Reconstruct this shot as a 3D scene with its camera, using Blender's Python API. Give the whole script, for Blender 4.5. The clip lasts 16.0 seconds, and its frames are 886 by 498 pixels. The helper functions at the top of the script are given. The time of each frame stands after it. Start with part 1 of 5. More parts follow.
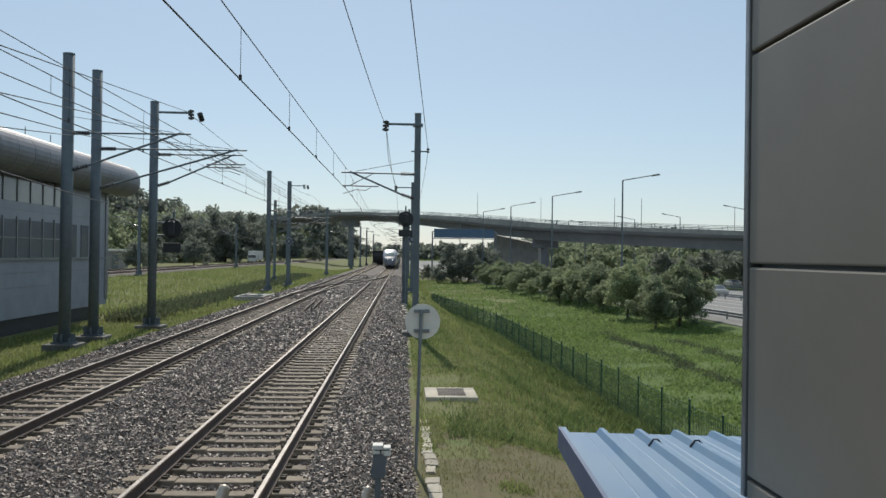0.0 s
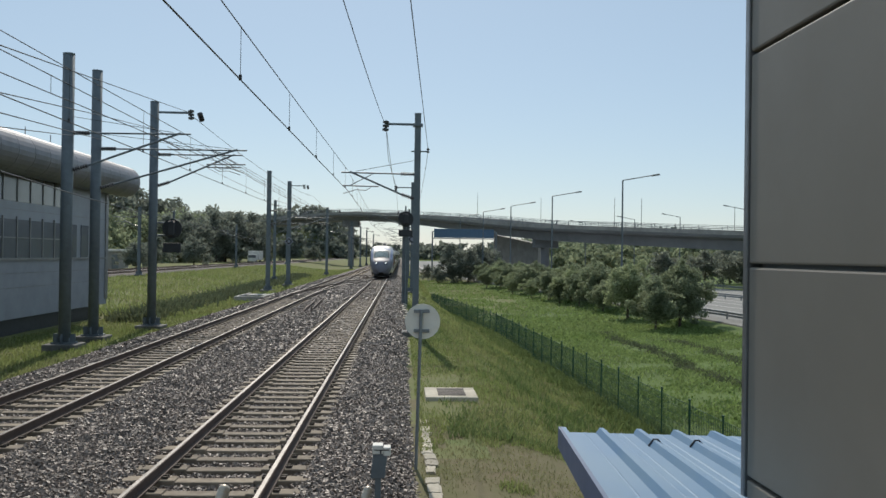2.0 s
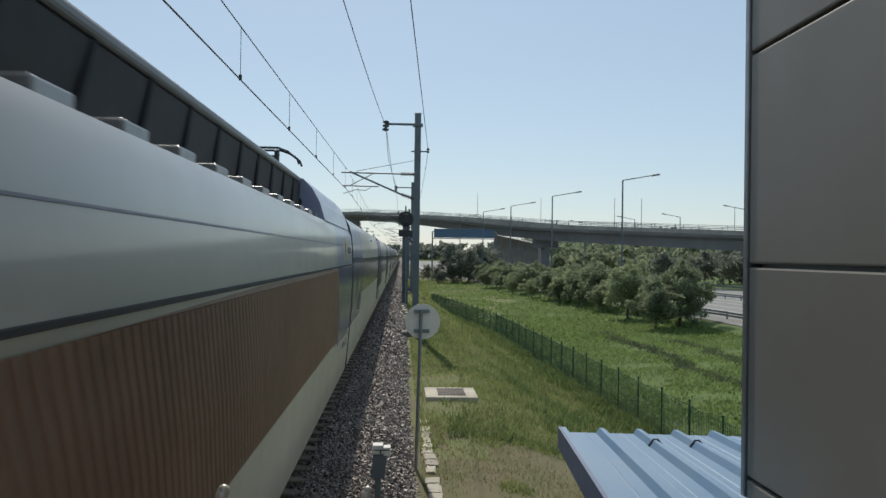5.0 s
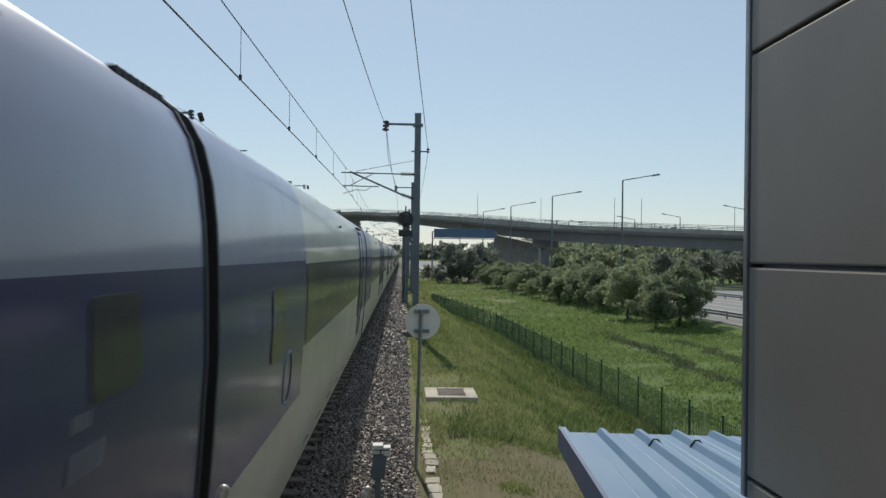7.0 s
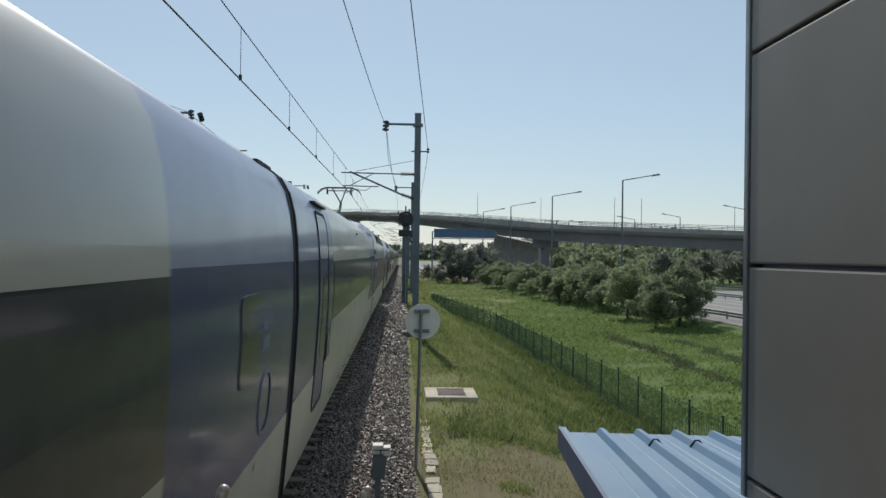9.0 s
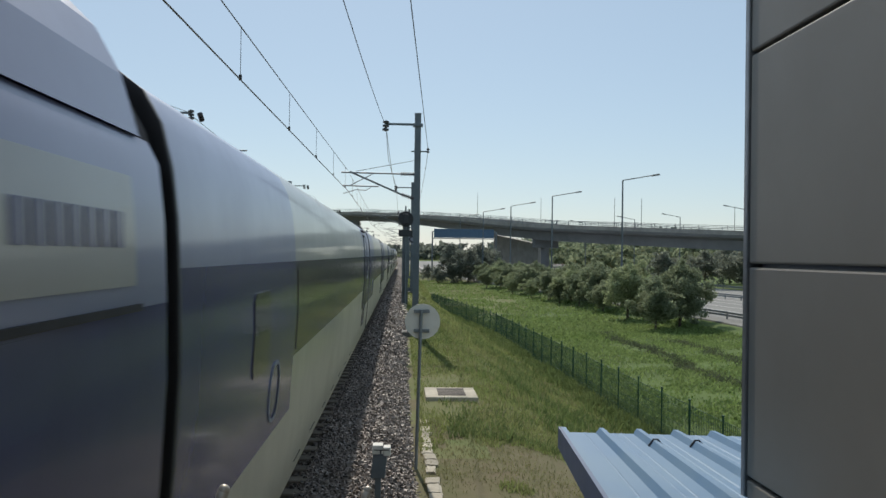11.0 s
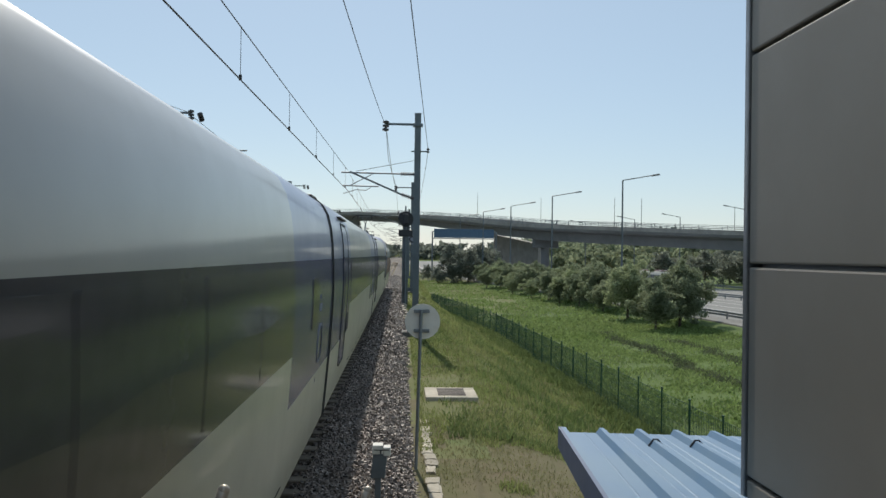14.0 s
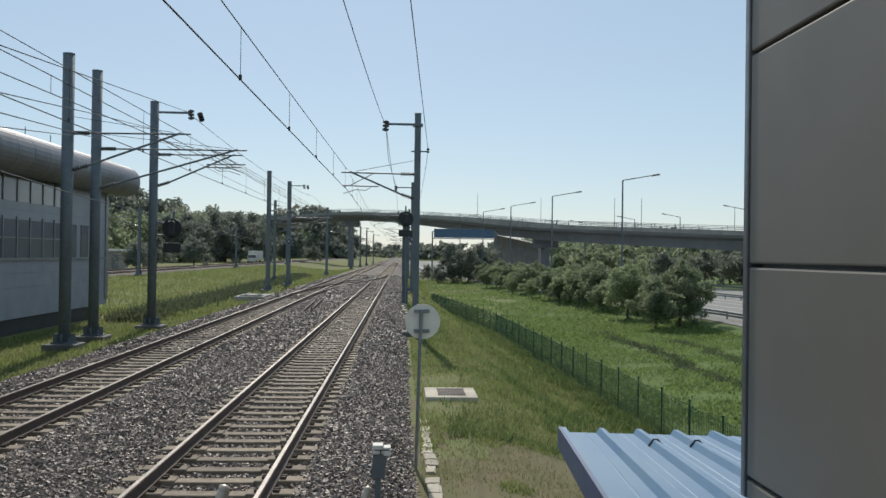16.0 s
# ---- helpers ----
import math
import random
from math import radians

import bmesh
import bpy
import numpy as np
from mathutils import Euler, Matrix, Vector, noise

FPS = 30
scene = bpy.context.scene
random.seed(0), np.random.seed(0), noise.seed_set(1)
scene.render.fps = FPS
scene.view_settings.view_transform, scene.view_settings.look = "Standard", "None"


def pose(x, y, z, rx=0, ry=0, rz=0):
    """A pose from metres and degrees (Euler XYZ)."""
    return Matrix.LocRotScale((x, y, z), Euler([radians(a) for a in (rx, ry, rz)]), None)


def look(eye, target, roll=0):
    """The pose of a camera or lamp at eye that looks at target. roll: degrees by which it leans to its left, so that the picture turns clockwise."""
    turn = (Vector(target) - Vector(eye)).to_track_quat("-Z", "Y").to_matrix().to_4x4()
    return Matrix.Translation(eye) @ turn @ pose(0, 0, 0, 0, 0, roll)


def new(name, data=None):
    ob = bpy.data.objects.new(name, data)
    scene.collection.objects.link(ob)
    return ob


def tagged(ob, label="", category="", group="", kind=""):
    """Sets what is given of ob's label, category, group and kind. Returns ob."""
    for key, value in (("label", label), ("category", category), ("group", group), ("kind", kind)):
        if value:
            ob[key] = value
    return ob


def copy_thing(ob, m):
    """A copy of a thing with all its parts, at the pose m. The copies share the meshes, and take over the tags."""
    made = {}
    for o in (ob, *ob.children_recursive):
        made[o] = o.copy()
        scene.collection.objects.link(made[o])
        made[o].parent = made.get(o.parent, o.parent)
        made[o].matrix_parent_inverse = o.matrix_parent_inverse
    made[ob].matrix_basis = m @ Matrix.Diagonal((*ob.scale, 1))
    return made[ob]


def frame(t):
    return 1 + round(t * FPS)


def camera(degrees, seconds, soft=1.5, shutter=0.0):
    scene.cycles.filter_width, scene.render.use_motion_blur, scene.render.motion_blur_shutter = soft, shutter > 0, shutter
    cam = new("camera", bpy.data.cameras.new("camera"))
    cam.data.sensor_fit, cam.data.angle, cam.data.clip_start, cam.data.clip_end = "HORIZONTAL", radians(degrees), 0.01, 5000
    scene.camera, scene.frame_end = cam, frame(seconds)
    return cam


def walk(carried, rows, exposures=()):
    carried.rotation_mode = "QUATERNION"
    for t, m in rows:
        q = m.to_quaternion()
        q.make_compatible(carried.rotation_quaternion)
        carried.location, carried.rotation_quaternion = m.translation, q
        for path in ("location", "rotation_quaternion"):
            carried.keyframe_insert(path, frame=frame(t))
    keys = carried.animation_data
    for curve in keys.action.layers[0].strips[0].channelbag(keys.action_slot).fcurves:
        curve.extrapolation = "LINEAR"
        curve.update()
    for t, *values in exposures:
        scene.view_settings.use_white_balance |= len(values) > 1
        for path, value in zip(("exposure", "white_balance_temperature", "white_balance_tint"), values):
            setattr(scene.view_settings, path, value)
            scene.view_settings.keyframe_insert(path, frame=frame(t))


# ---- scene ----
# Camera: hand-held but still, on the end of a station platform beside the down track.
cam = camera(53.96, 16.0, soft=1.5, shutter=0.06)
EYE = (0.0, 0.0, 2.76)
VIEW = look(EYE, (EYE[0] + 73 / 15.4, EYE[1] + 100.0, EYE[2] + 11 / 15.4), roll=0.8)
walk(cam, [(0.0, VIEW), (16.0, VIEW)], exposures=[(0.0, 0.09, 6650, 10), (4.2, 0.09, 6650, 10), (6.3, 0.01, 6650, 10), (9.2, 0.01, 6650, 10), (11.3, 0.09, 6650, 10), (16.0, 0.12, 6650, 10)])

# ---- world and sun ----
SUN_TO = Vector((-0.105, 1.14, 1.0)).normalized()
SUN_EL = math.asin(SUN_TO.z)
SUN_AZ = math.atan2(SUN_TO.x, SUN_TO.y)
world = bpy.data.worlds.new("sky")
scene.world = world
world.use_nodes = True
wn = world.node_tree.nodes
sky = wn.new("ShaderNodeTexSky")
sky.sky_type = "NISHITA"
sky.sun_disc = False
sky.sun_elevation = SUN_EL
sky.sun_rotation = SUN_AZ
sky.air_density = 1.0
sky.dust_density = 0.3
sky.ozone_density = 2.0
# thin even haze over the clear sky
haze = wn.new("ShaderNodeMixRGB")
haze.inputs[0].default_value = 0.5
haze.inputs[2].default_value = (6.0, 7.9, 9.6, 1)
world.node_tree.links.new(sky.outputs[0], haze.inputs[1])
world.node_tree.links.new(haze.outputs[0], wn["Background"].inputs[0])
wn["Background"].inputs[1].default_value = 0.082
sun = new("sun", bpy.data.lights.new("sun", "SUN"))
sun.data.energy = 3.3
sun.data.angle = radians(0.6)
sun.data.color = (1.0, 0.94, 0.84)
sun.matrix_basis = look(tuple(SUN_TO * 100), (0, 0, 0))


# ---- materials ----
def material(name, base, rough=0.6, metal=0.0, scale=6.0, var=0.25, bump=0.15, second=None, coat=0.0,
             spec=0.5, rnd=0.0, depth=0.01, island=False):
    m = bpy.data.materials.new(name)
    m.use_nodes = True
    nt = m.node_tree
    N, L = nt.nodes, nt.links
    b = N["Principled BSDF"]
    tc = N.new("ShaderNodeTexCoord")
    n1 = N.new("ShaderNodeTexNoise")
    n1.inputs["Scale"].default_value = scale
    n1.inputs["Detail"].default_value = 8
    n1.inputs["Roughness"].default_value = 0.65
    n2 = N.new("ShaderNodeTexNoise")
    n2.inputs["Scale"].default_value = scale * 0.13
    n2.inputs["Detail"].default_value = 4
    for n in (n1, n2):
        L.new(tc.outputs["Object"], n.inputs["Vector"])
    mix = N.new("ShaderNodeMixRGB")
    c2 = second if second else tuple(c * (1 - var) for c in base)
    mix.inputs[1].default_value = (*base, 1)
    mix.inputs[2].default_value = (*c2, 1)
    add = N.new("ShaderNodeMath")
    add.operation = "ADD"
    L.new(n1.outputs["Fac"], add.inputs[0])
    L.new(n2.outputs["Fac"], add.inputs[1])
    ramp = N.new("ShaderNodeMapRange")
    ramp.inputs["From Min"].default_value = 0.75
    ramp.inputs["From Max"].default_value = 1.25
    L.new(add.outputs[0], ramp.inputs["Value"])
    L.new(ramp.outputs[0], mix.inputs[0])
    out = mix.outputs[0]
    if rnd:
        src = N.new("ShaderNodeNewGeometry" if island else "ShaderNodeObjectInfo")
        hsv = N.new("ShaderNodeHueSaturation")
        mr = N.new("ShaderNodeMapRange")
        mr.inputs["To Min"].default_value = 1 - rnd
        mr.inputs["To Max"].default_value = 1 + rnd
        L.new(src.outputs["Random Per Island" if island else "Random"], mr.inputs["Value"])
        L.new(mr.outputs[0], hsv.inputs["Value"])
        L.new(out, hsv.inputs["Color"])
        out = hsv.outputs[0]
    L.new(out, b.inputs["Base Color"])
    b.inputs["Metallic"].default_value = metal
    b.inputs["Specular IOR Level"].default_value = spec
    b.inputs["Coat Weight"].default_value = coat
    b.inputs["Coat Roughness"].default_value = 0.06
    rr = N.new("ShaderNodeMapRange")
    rr.inputs["To Min"].default_value = max(0.02, rough - 0.08)
    rr.inputs["To Max"].default_value = min(1, rough + 0.08)
    L.new(n1.outputs["Fac"], rr.inputs["Value"])
    L.new(rr.outputs[0], b.inputs["Roughness"])
    if bump:
        bp = N.new("ShaderNodeBump")
        bp.inputs["Strength"].default_value = bump
        bp.inputs["Distance"].default_value = depth
        L.new(n1.outputs["Fac"], bp.inputs["Height"])
        L.new(bp.outputs[0], b.inputs["Normal"])
    return m


def leaf_material(name, base, second, through_light=0.35):
    m = material(name, base, 0.75, scale=1.2, second=second, bump=0, rnd=0.3, island=True, spec=0.08)
    nt = m.node_tree
    N, L = nt.nodes, nt.links
    b = N["Principled BSDF"]
    tr = N.new("ShaderNodeBsdfTranslucent")
    sh = N.new("ShaderNodeMixShader")
    sh.inputs[0].default_value = through_light
    L.new(b.inputs["Base Color"].links[0].from_socket, tr.inputs["Color"])
    L.new(b.outputs[0], sh.inputs[1])
    L.new(tr.outputs[0], sh.inputs[2])
    L.new(sh.outputs[0], N["Material Output"].inputs["Surface"])
    return m


M = {}
M["grass"] = material("grass_ground", (0.13, 0.165, 0.06), 0.95, scale=1.1, second=(0.19, 0.175, 0.09), bump=0.5, depth=0.05, spec=0.1)
M["field"] = material("field_ground", (0.115, 0.17, 0.05), 0.95, scale=0.8, second=(0.09, 0.125, 0.045), bump=0.5, depth=0.08, spec=0.1)
M["earth"] = material("dry_earth", (0.175, 0.145, 0.09), 0.95, scale=2.2, second=(0.125, 0.13, 0.06), bump=0.6, depth=0.04, spec=0.1)
M["blade"] = leaf_material("grass_blades", (0.19, 0.245, 0.08), (0.265, 0.28, 0.125), 0.5)
M["blade_dry"] = leaf_material("dry_grass_blades", (0.30, 0.265, 0.15), (0.22, 0.24, 0.10), 0.35)
M["weed"] = leaf_material("field_weeds", (0.175, 0.25, 0.08), (0.225, 0.29, 0.115), 0.5)
M["leaf"] = leaf_material("tree_leaves", (0.21, 0.25, 0.155), (0.27, 0.305, 0.195), 0.6)
M["leaf_light"] = leaf_material("pale_tree_leaves", (0.30, 0.35, 0.20), (0.38, 0.42, 0.26), 0.5)
M["leaf_dark"] = leaf_material("dark_tree_leaves", (0.19, 0.215, 0.18), (0.23, 0.25, 0.205), 0.6)
M["scrub"] = leaf_material("ditch_scrub", (0.10, 0.125, 0.07), (0.14, 0.155, 0.09), 0.35)
M["weed_dark"] = leaf_material("tall_dark_weeds", (0.12, 0.17, 0.06), (0.17, 0.215, 0.085), 0.4)
M["bark"] = material("bark", (0.09, 0.07, 0.05), 0.9, scale=9, bump=0.6)
M["ballast"] = material("ballast_bed", (0.19, 0.165, 0.142), 0.9, scale=16, second=(0.085, 0.074, 0.066), bump=1.0, depth=0.05, spec=0.3)
M["stone"] = material("ballast_stone", (0.235, 0.19, 0.155), 0.58, scale=12, second=(0.135, 0.102, 0.082), bump=0.3, rnd=0.65, island=True)
M["sleeper"] = material("sleeper_concrete", (0.30, 0.25, 0.18), 0.85, scale=5, second=(0.17, 0.13, 0.095), bump=0.35, rnd=0.2)
M["rail_side"] = material("rusty_rail_side", (0.095, 0.06, 0.045), 0.8, scale=14, bump=0.3)
M["rail_top"] = material("polished_rail_head", (0.19, 0.178, 0.168), 0.52, 0.8, scale=18, var=0.4, bump=0.05)
M["clip"] = material("rail_clip", (0.10, 0.08, 0.065), 0.75, 0.2)
M["galv"] = material("galvanised_steel", (0.22, 0.24, 0.25), 0.55, 0.3, scale=5, var=0.3, bump=0.1)
M["mast"] = material("mast_paint", (0.15, 0.18, 0.20), 0.55, 0.2, scale=5, var=0.3, bump=0.1)
M["wire"] = material("wire_copper", (0.06, 0.06, 0.06), 0.5, 0.6, bump=0)
M["insul"] = material("insulator_brown", (0.05, 0.045, 0.045), 0.3, bump=0)
M["concrete"] = material("concrete", (0.36, 0.35, 0.32), 0.88, scale=4, second=(0.24, 0.23, 0.21), bump=0.3)
M["deck"] = material("bridge_concrete", (0.26, 0.265, 0.275), 0.85, scale=0.6, second=(0.20, 0.205, 0.215), bump=0.2, depth=0.05)
M["edge_stone"] = material("weathered_limewash", (0.50, 0.45, 0.36), 0.85, scale=9, second=(0.33, 0.29, 0.22), bump=0.4, rnd=0.3)
M["footing"] = material("stained_concrete", (0.17, 0.165, 0.155), 0.9, scale=4, second=(0.10, 0.098, 0.09), bump=0.3)
M["white"] = material("white_paint", (0.72, 0.70, 0.64), 0.7, scale=9, var=0.3, bump=0.25)
M["black"] = material("black_paint", (0.03, 0.032, 0.036), 0.55, bump=0.05)
# rubber seals and tyres; also the shade painted into the power car's roof bay
M["rubber"] = material("black_rubber_and_bay_shade", (0.02, 0.02, 0.021), 0.75, bump=0.1)
M["panel"] = material("grey_wall_panel", (0.262, 0.234, 0.195), 0.5, 0.0, scale=1.4, var=0.12, bump=0.03, rnd=0.03, spec=0.35)
M["alu"] = material("dark_aluminium", (0.28, 0.28, 0.28), 0.4, 0.6, scale=9, bump=0.05)
M["blue_roof"] = material("blue_painted_sheet", (0.075, 0.175, 0.32), 0.5, 0.0, scale=2.2, second=(0.12, 0.215, 0.32), bump=0.06, spec=0.4)
M["blue_dark"] = material("blue_fascia", (0.06, 0.10, 0.2), 0.5, scale=4, bump=0.05)
M["steel"] = material("brushed_steel_tube", (0.66, 0.57, 0.46), 0.35, 0.35, bump=0.02)
M["fence"] = material("green_fence_paint", (0.02, 0.085, 0.05), 0.5, scale=8, bump=0.1)
M["asphalt"] = material("road_surface", (0.26, 0.255, 0.24), 0.9, scale=2, second=(0.20, 0.20, 0.19), bump=0.2, spec=0.2)
M["cladding"] = material("building_cladding", (0.285, 0.305, 0.35), 0.42, 0.1, scale=1.2, var=0.2, bump=0.04)
M["tube_roof"] = material("silver_roof_sheet", (0.22, 0.22, 0.235), 0.5, 0.3, scale=2, var=0.25, bump=0.04, rnd=0.1)
M["glass"] = material("window_glass", (0.16, 0.175, 0.205), 0.12, 0.0, bump=0, coat=0.3, scale=1)
M["sign_back"] = material("sign_back_aluminium", (0.78, 0.74, 0.66), 0.5, 0.1, scale=9, var=0.15, bump=0.05)
M["sign_blue"] = material("blue_sign_panel", (0.09, 0.17, 0.27), 0.5, scale=2, bump=0.02)
# train
M["t_white"] = material("train_white_paint", (0.455, 0.44, 0.395), 0.32, 0.0, scale=1.5, var=0.12, bump=0.008, coat=0.35)
M["t_skirt"] = material("train_skirt_paint", (0.56, 0.515, 0.41), 0.36, 0.0, scale=1.2, var=0.2, bump=0.015, coat=0.25)
M["t_peri"] = material("train_pale_blue_paint", (0.245, 0.262, 0.385), 0.32, 0.0, scale=1.5, var=0.1, bump=0.008, coat=0.3)
M["t_navy"] = material("train_navy_paint", (0.10, 0.102, 0.21), 0.16, 0.0, scale=1.5, var=0.2, bump=0.006, coat=0.1, spec=0.2)
M["t_glass"] = material("train_window_glass", (0.11, 0.105, 0.112), 0.12, 0.0, bump=0, spec=0.18)
M["bus_red"] = material("bus_paint", (0.13, 0.03, 0.028), 0.35, scale=2, var=0.1, bump=0.01, coat=0.4)
M["t_red"] = material("train_red_stripe", (0.42, 0.035, 0.03), 0.3, scale=2, var=0.1, bump=0.01, coat=0.4)
M["t_bronze"] = material("bronze_grille", (0.27, 0.17, 0.115), 0.55, 0.0, scale=5, bump=0.05)
# nose paint with the shade on the sun-averted front put into its grey
M["t_hood"] = material("train_nose_paint_shaded", (0.185, 0.19, 0.225), 0.55, 0.0, scale=2, var=0.14, bump=0.01, spec=0.25)
M["t_under"] = material("train_underframe", (0.045, 0.042, 0.04), 0.8, bump=0.2)
M["bellows"] = material("gangway_rubber", (0.095, 0.08, 0.075), 0.6, scale=9, bump=0.1)
M["t_orange"] = material("orange_swoosh", (0.65, 0.33, 0.04), 0.4, bump=0)
M["t_cab"] = material("cab_windshield_glass", (0.42, 0.47, 0.43), 0.15, 0.0, bump=0, coat=0.4, scale=3, var=0.5)
M["mark"] = material("white_marking", (0.25, 0.265, 0.32), 0.5, bump=0)
lamp = bpy.data.materials.new("headlight_lens")
lamp.use_nodes = True
lamp.node_tree.nodes["Principled BSDF"].inputs["Emission Color"].default_value = (0.9, 0.96, 1.0, 1)
lamp.node_tree.nodes["Principled BSDF"].inputs["Emission Strength"].default_value = 6.0
M["lamp"] = lamp


# ---- mesh helpers ----
def mesh(name, verts, faces, mats, smooth=False, index=None):
    me = bpy.data.meshes.new(name)
    me.from_pydata([tuple(v) for v in verts], [], [tuple(f) for f in faces])
    for k in (mats if isinstance(mats, (list, tuple)) else [mats]):
        me.materials.append(M[k])
    if index is not None:
        me.polygons.foreach_set("material_index", np.asarray(index, dtype=np.int32))
    if smooth:
        me.polygons.foreach_set("use_smooth", np.ones(len(me.polygons), dtype=bool))
    me.update()
    return me


def from_bm(name, bm, mat, smooth=False):
    bmesh.ops.recalc_face_normals(bm, faces=bm.faces)
    me = bpy.data.meshes.new(name)
    bm.to_mesh(me)
    bm.free()
    me.materials.append(M[mat])
    if smooth:
        for p in me.polygons:
            p.use_smooth = True
    return me


def part(name, data, mat, parent, label="", smooth=False):
    me = from_bm(name, data, mat, smooth) if isinstance(data, bmesh.types.BMesh) else data
    ob = new(name, me)
    ob.parent = parent
    if label:
        ob["label"] = label
    return ob


def thing(name, m, label, category, group="", kind=""):
    e = new(name)
    e.empty_display_size = 0.2
    e.matrix_basis = m
    return tagged(e, label, category, group, kind)


def box(x0, x1, y0, y1, z0, z1, bevel=0.0, bm=None):
    b = bmesh.new()
    bmesh.ops.create_cube(b, size=1, matrix=Matrix.LocRotScale(((x0 + x1) / 2, (y0 + y1) / 2, (z0 + z1) / 2), None,
                                                              (x1 - x0, y1 - y0, z1 - z0)))
    if bevel:
        bmesh.ops.bevel(b, geom=b.edges[:], offset=bevel, segments=2, affect="EDGES", profile=0.5)
    return merge(bm, b)


def merge(bm, b):
    if bm is None:
        return b
    tmp = bpy.data.meshes.new("tmp")
    b.to_mesh(tmp)
    b.free()
    bm.from_mesh(tmp)
    bpy.data.meshes.remove(tmp)
    return bm


def tube(points, r, sides=8, bm=None, r2=None):
    """A round bar along the points."""
    b = bm if bm is not None else bmesh.new()
    pts = [Vector(p) for p in points]
    rings = []
    for i, p in enumerate(pts):
        d = (pts[min(i + 1, len(pts) - 1)] - pts[max(i - 1, 0)]).normalized()
        u = d.cross(Vector((0, 0, 1)) if abs(d.z) < 0.9 else Vector((1, 0, 0))).normalized()
        w = d.cross(u)
        rad = r if r2 is None else r + (r2 - r) * i / (len(pts) - 1)
        rings.append([b.verts.new(p + (u * math.cos(a) + w * math.sin(a)) * rad)
                      for a in [2 * math.pi * k / sides for k in range(sides)]])
    for a, c in zip(rings, rings[1:]):
        for k in range(sides):
            b.faces.new((a[k], a[(k + 1) % sides], c[(k + 1) % sides], c[k]))
    b.faces.new(rings[0][::-1])
    b.faces.new(rings[-1])
    return b


def disc(center, axis, r, depth, seg=24, bm=None):
    a = Vector(axis).normalized() * depth / 2
    return tube([Vector(center) - a, Vector(center) + a], r, seg, bm)


def sweep(profile, path, mats, index_of, name, closed=True):
    """Sweep a closed (x, z) profile along (x, y, z) points that run mainly along y."""
    verts, faces, idx = [], [], []
    n = len(profile)
    for (px, py, pz) in path:
        for (a, c) in profile:
            verts.append((px + a, py, pz + c))
    for i in range(len(path) - 1):
        for k in range(n if closed else n - 1):
            j = (k + 1) % n
            faces.append((i * n + k, i * n + j, (i + 1) * n + j, (i + 1) * n + k))
            idx.append(index_of(k))
    if closed:
        faces.append(tuple(range(n))[::-1])
        faces.append(tuple((len(path) - 1) * n + k for k in range(n)))
        idx += [index_of(1)] * 2
    me = mesh(name, verts, faces, mats, index=idx)
    b = bmesh.new()
    b.from_mesh(me)
    bmesh.ops.recalc_face_normals(b, faces=b.faces)
    b.to_mesh(me)
    b.free()
    return me


def smoothstep(a, b, x):
    t = np.clip((x - a) / (b - a), 0, 1)
    return t * t * (3 - 2 * t)


# ---- plan ----
AXIS = -2.36                      # near track


def left_axis(y):
    return -6.66 - 0.0025 * min(max(y, 0), 80)


def fence_x(y):
    return 8.3 - 0.037 * (y - 20) if y < 62 else 6.75 - 0.11 * (y - 62)


def road_x(y):
    return max(27.5 - 0.11 * max(0.0, y - 70), 6.0)


def ground_z(x, y):
    """Height of the ground sheet; rail level is 0."""
    fx = max(fence_x(y), 2.6)
    right = -0.5 - 2.35 * float(smoothstep(1.3, fx - 0.6, x))
    rx = road_x(y)
    right += (0.42 if x > rx - 2 else 0.42 * float(smoothstep(rx - 5, rx - 2, x))) if x > fx else 0
    left = -0.62
    if x < -10:
        left = -0.62 - 0.2 * float(smoothstep(-10.5, -13, x))
        left += 0.85 * float(smoothstep(-15, -27, x)) * float(smoothstep(50, 62, y))
    z = right if x > 0.2 else left if x < -0.6 else left + (right - left) * (x + 0.6) / 0.8
    if -10 < x < 8 and y < 90:
        z += 0.05 * noise.noise(Vector((x * 0.7, y * 0.7, 0)))
    elif -60 < x < 60:
        z += 0.12 * noise.noise(Vector((x * 0.25, y * 0.25, 3))) * (0 if x > rx - 2.5 else 1)
    return z


def build_ground():
    xs = np.concatenate([[-2500, -900, -400, -200, -120, -80, -60, -50, -42, -36], np.arange(-32, -10, 1.0), np.arange(-10, -0.7, 1.6),
                         np.arange(-0.6, 9, 0.35), np.arange(9, 64, 1.2), [66, 72, 80, 100, 140, 200, 400, 900, 2500]])
    ys = np.concatenate([[-1500, -600, -300, -100, -40, -10], np.arange(0, 60, 0.7), np.arange(60, 200, 3.0),
                         np.arange(200, 420, 12), [450, 550, 700, 1000, 1600, 3500]])
    verts = [(x, y, ground_z(x, y)) for y in ys for x in xs]
    w = len(xs)
    faces, idx = [], []
    for j in range(len(ys) - 1):
        for i in range(w - 1):
            faces.append((j * w + i, j * w + i + 1, (j + 1) * w + i + 1, (j + 1) * w + i))
            xm, ym = (xs[i] + xs[i + 1]) / 2, (ys[j] + ys[j + 1]) / 2
            e = noise.noise(Vector((xm * 0.5, ym * 0.35, 7)))
            dry = (0.0 < xm < 3.4 and ym < 15.5 + 6 * e) or (-9 < xm < 0.25 + 0.15 * e)
            idx.append(2 if dry else 1 if xm > fence_x(ym) and not (ym > 84 + 8 * e and xm < 14 + 3 * e) else 0)
    ob = new("ground", mesh("ground", verts, faces, ["grass", "field", "earth"], smooth=True, index=idx))
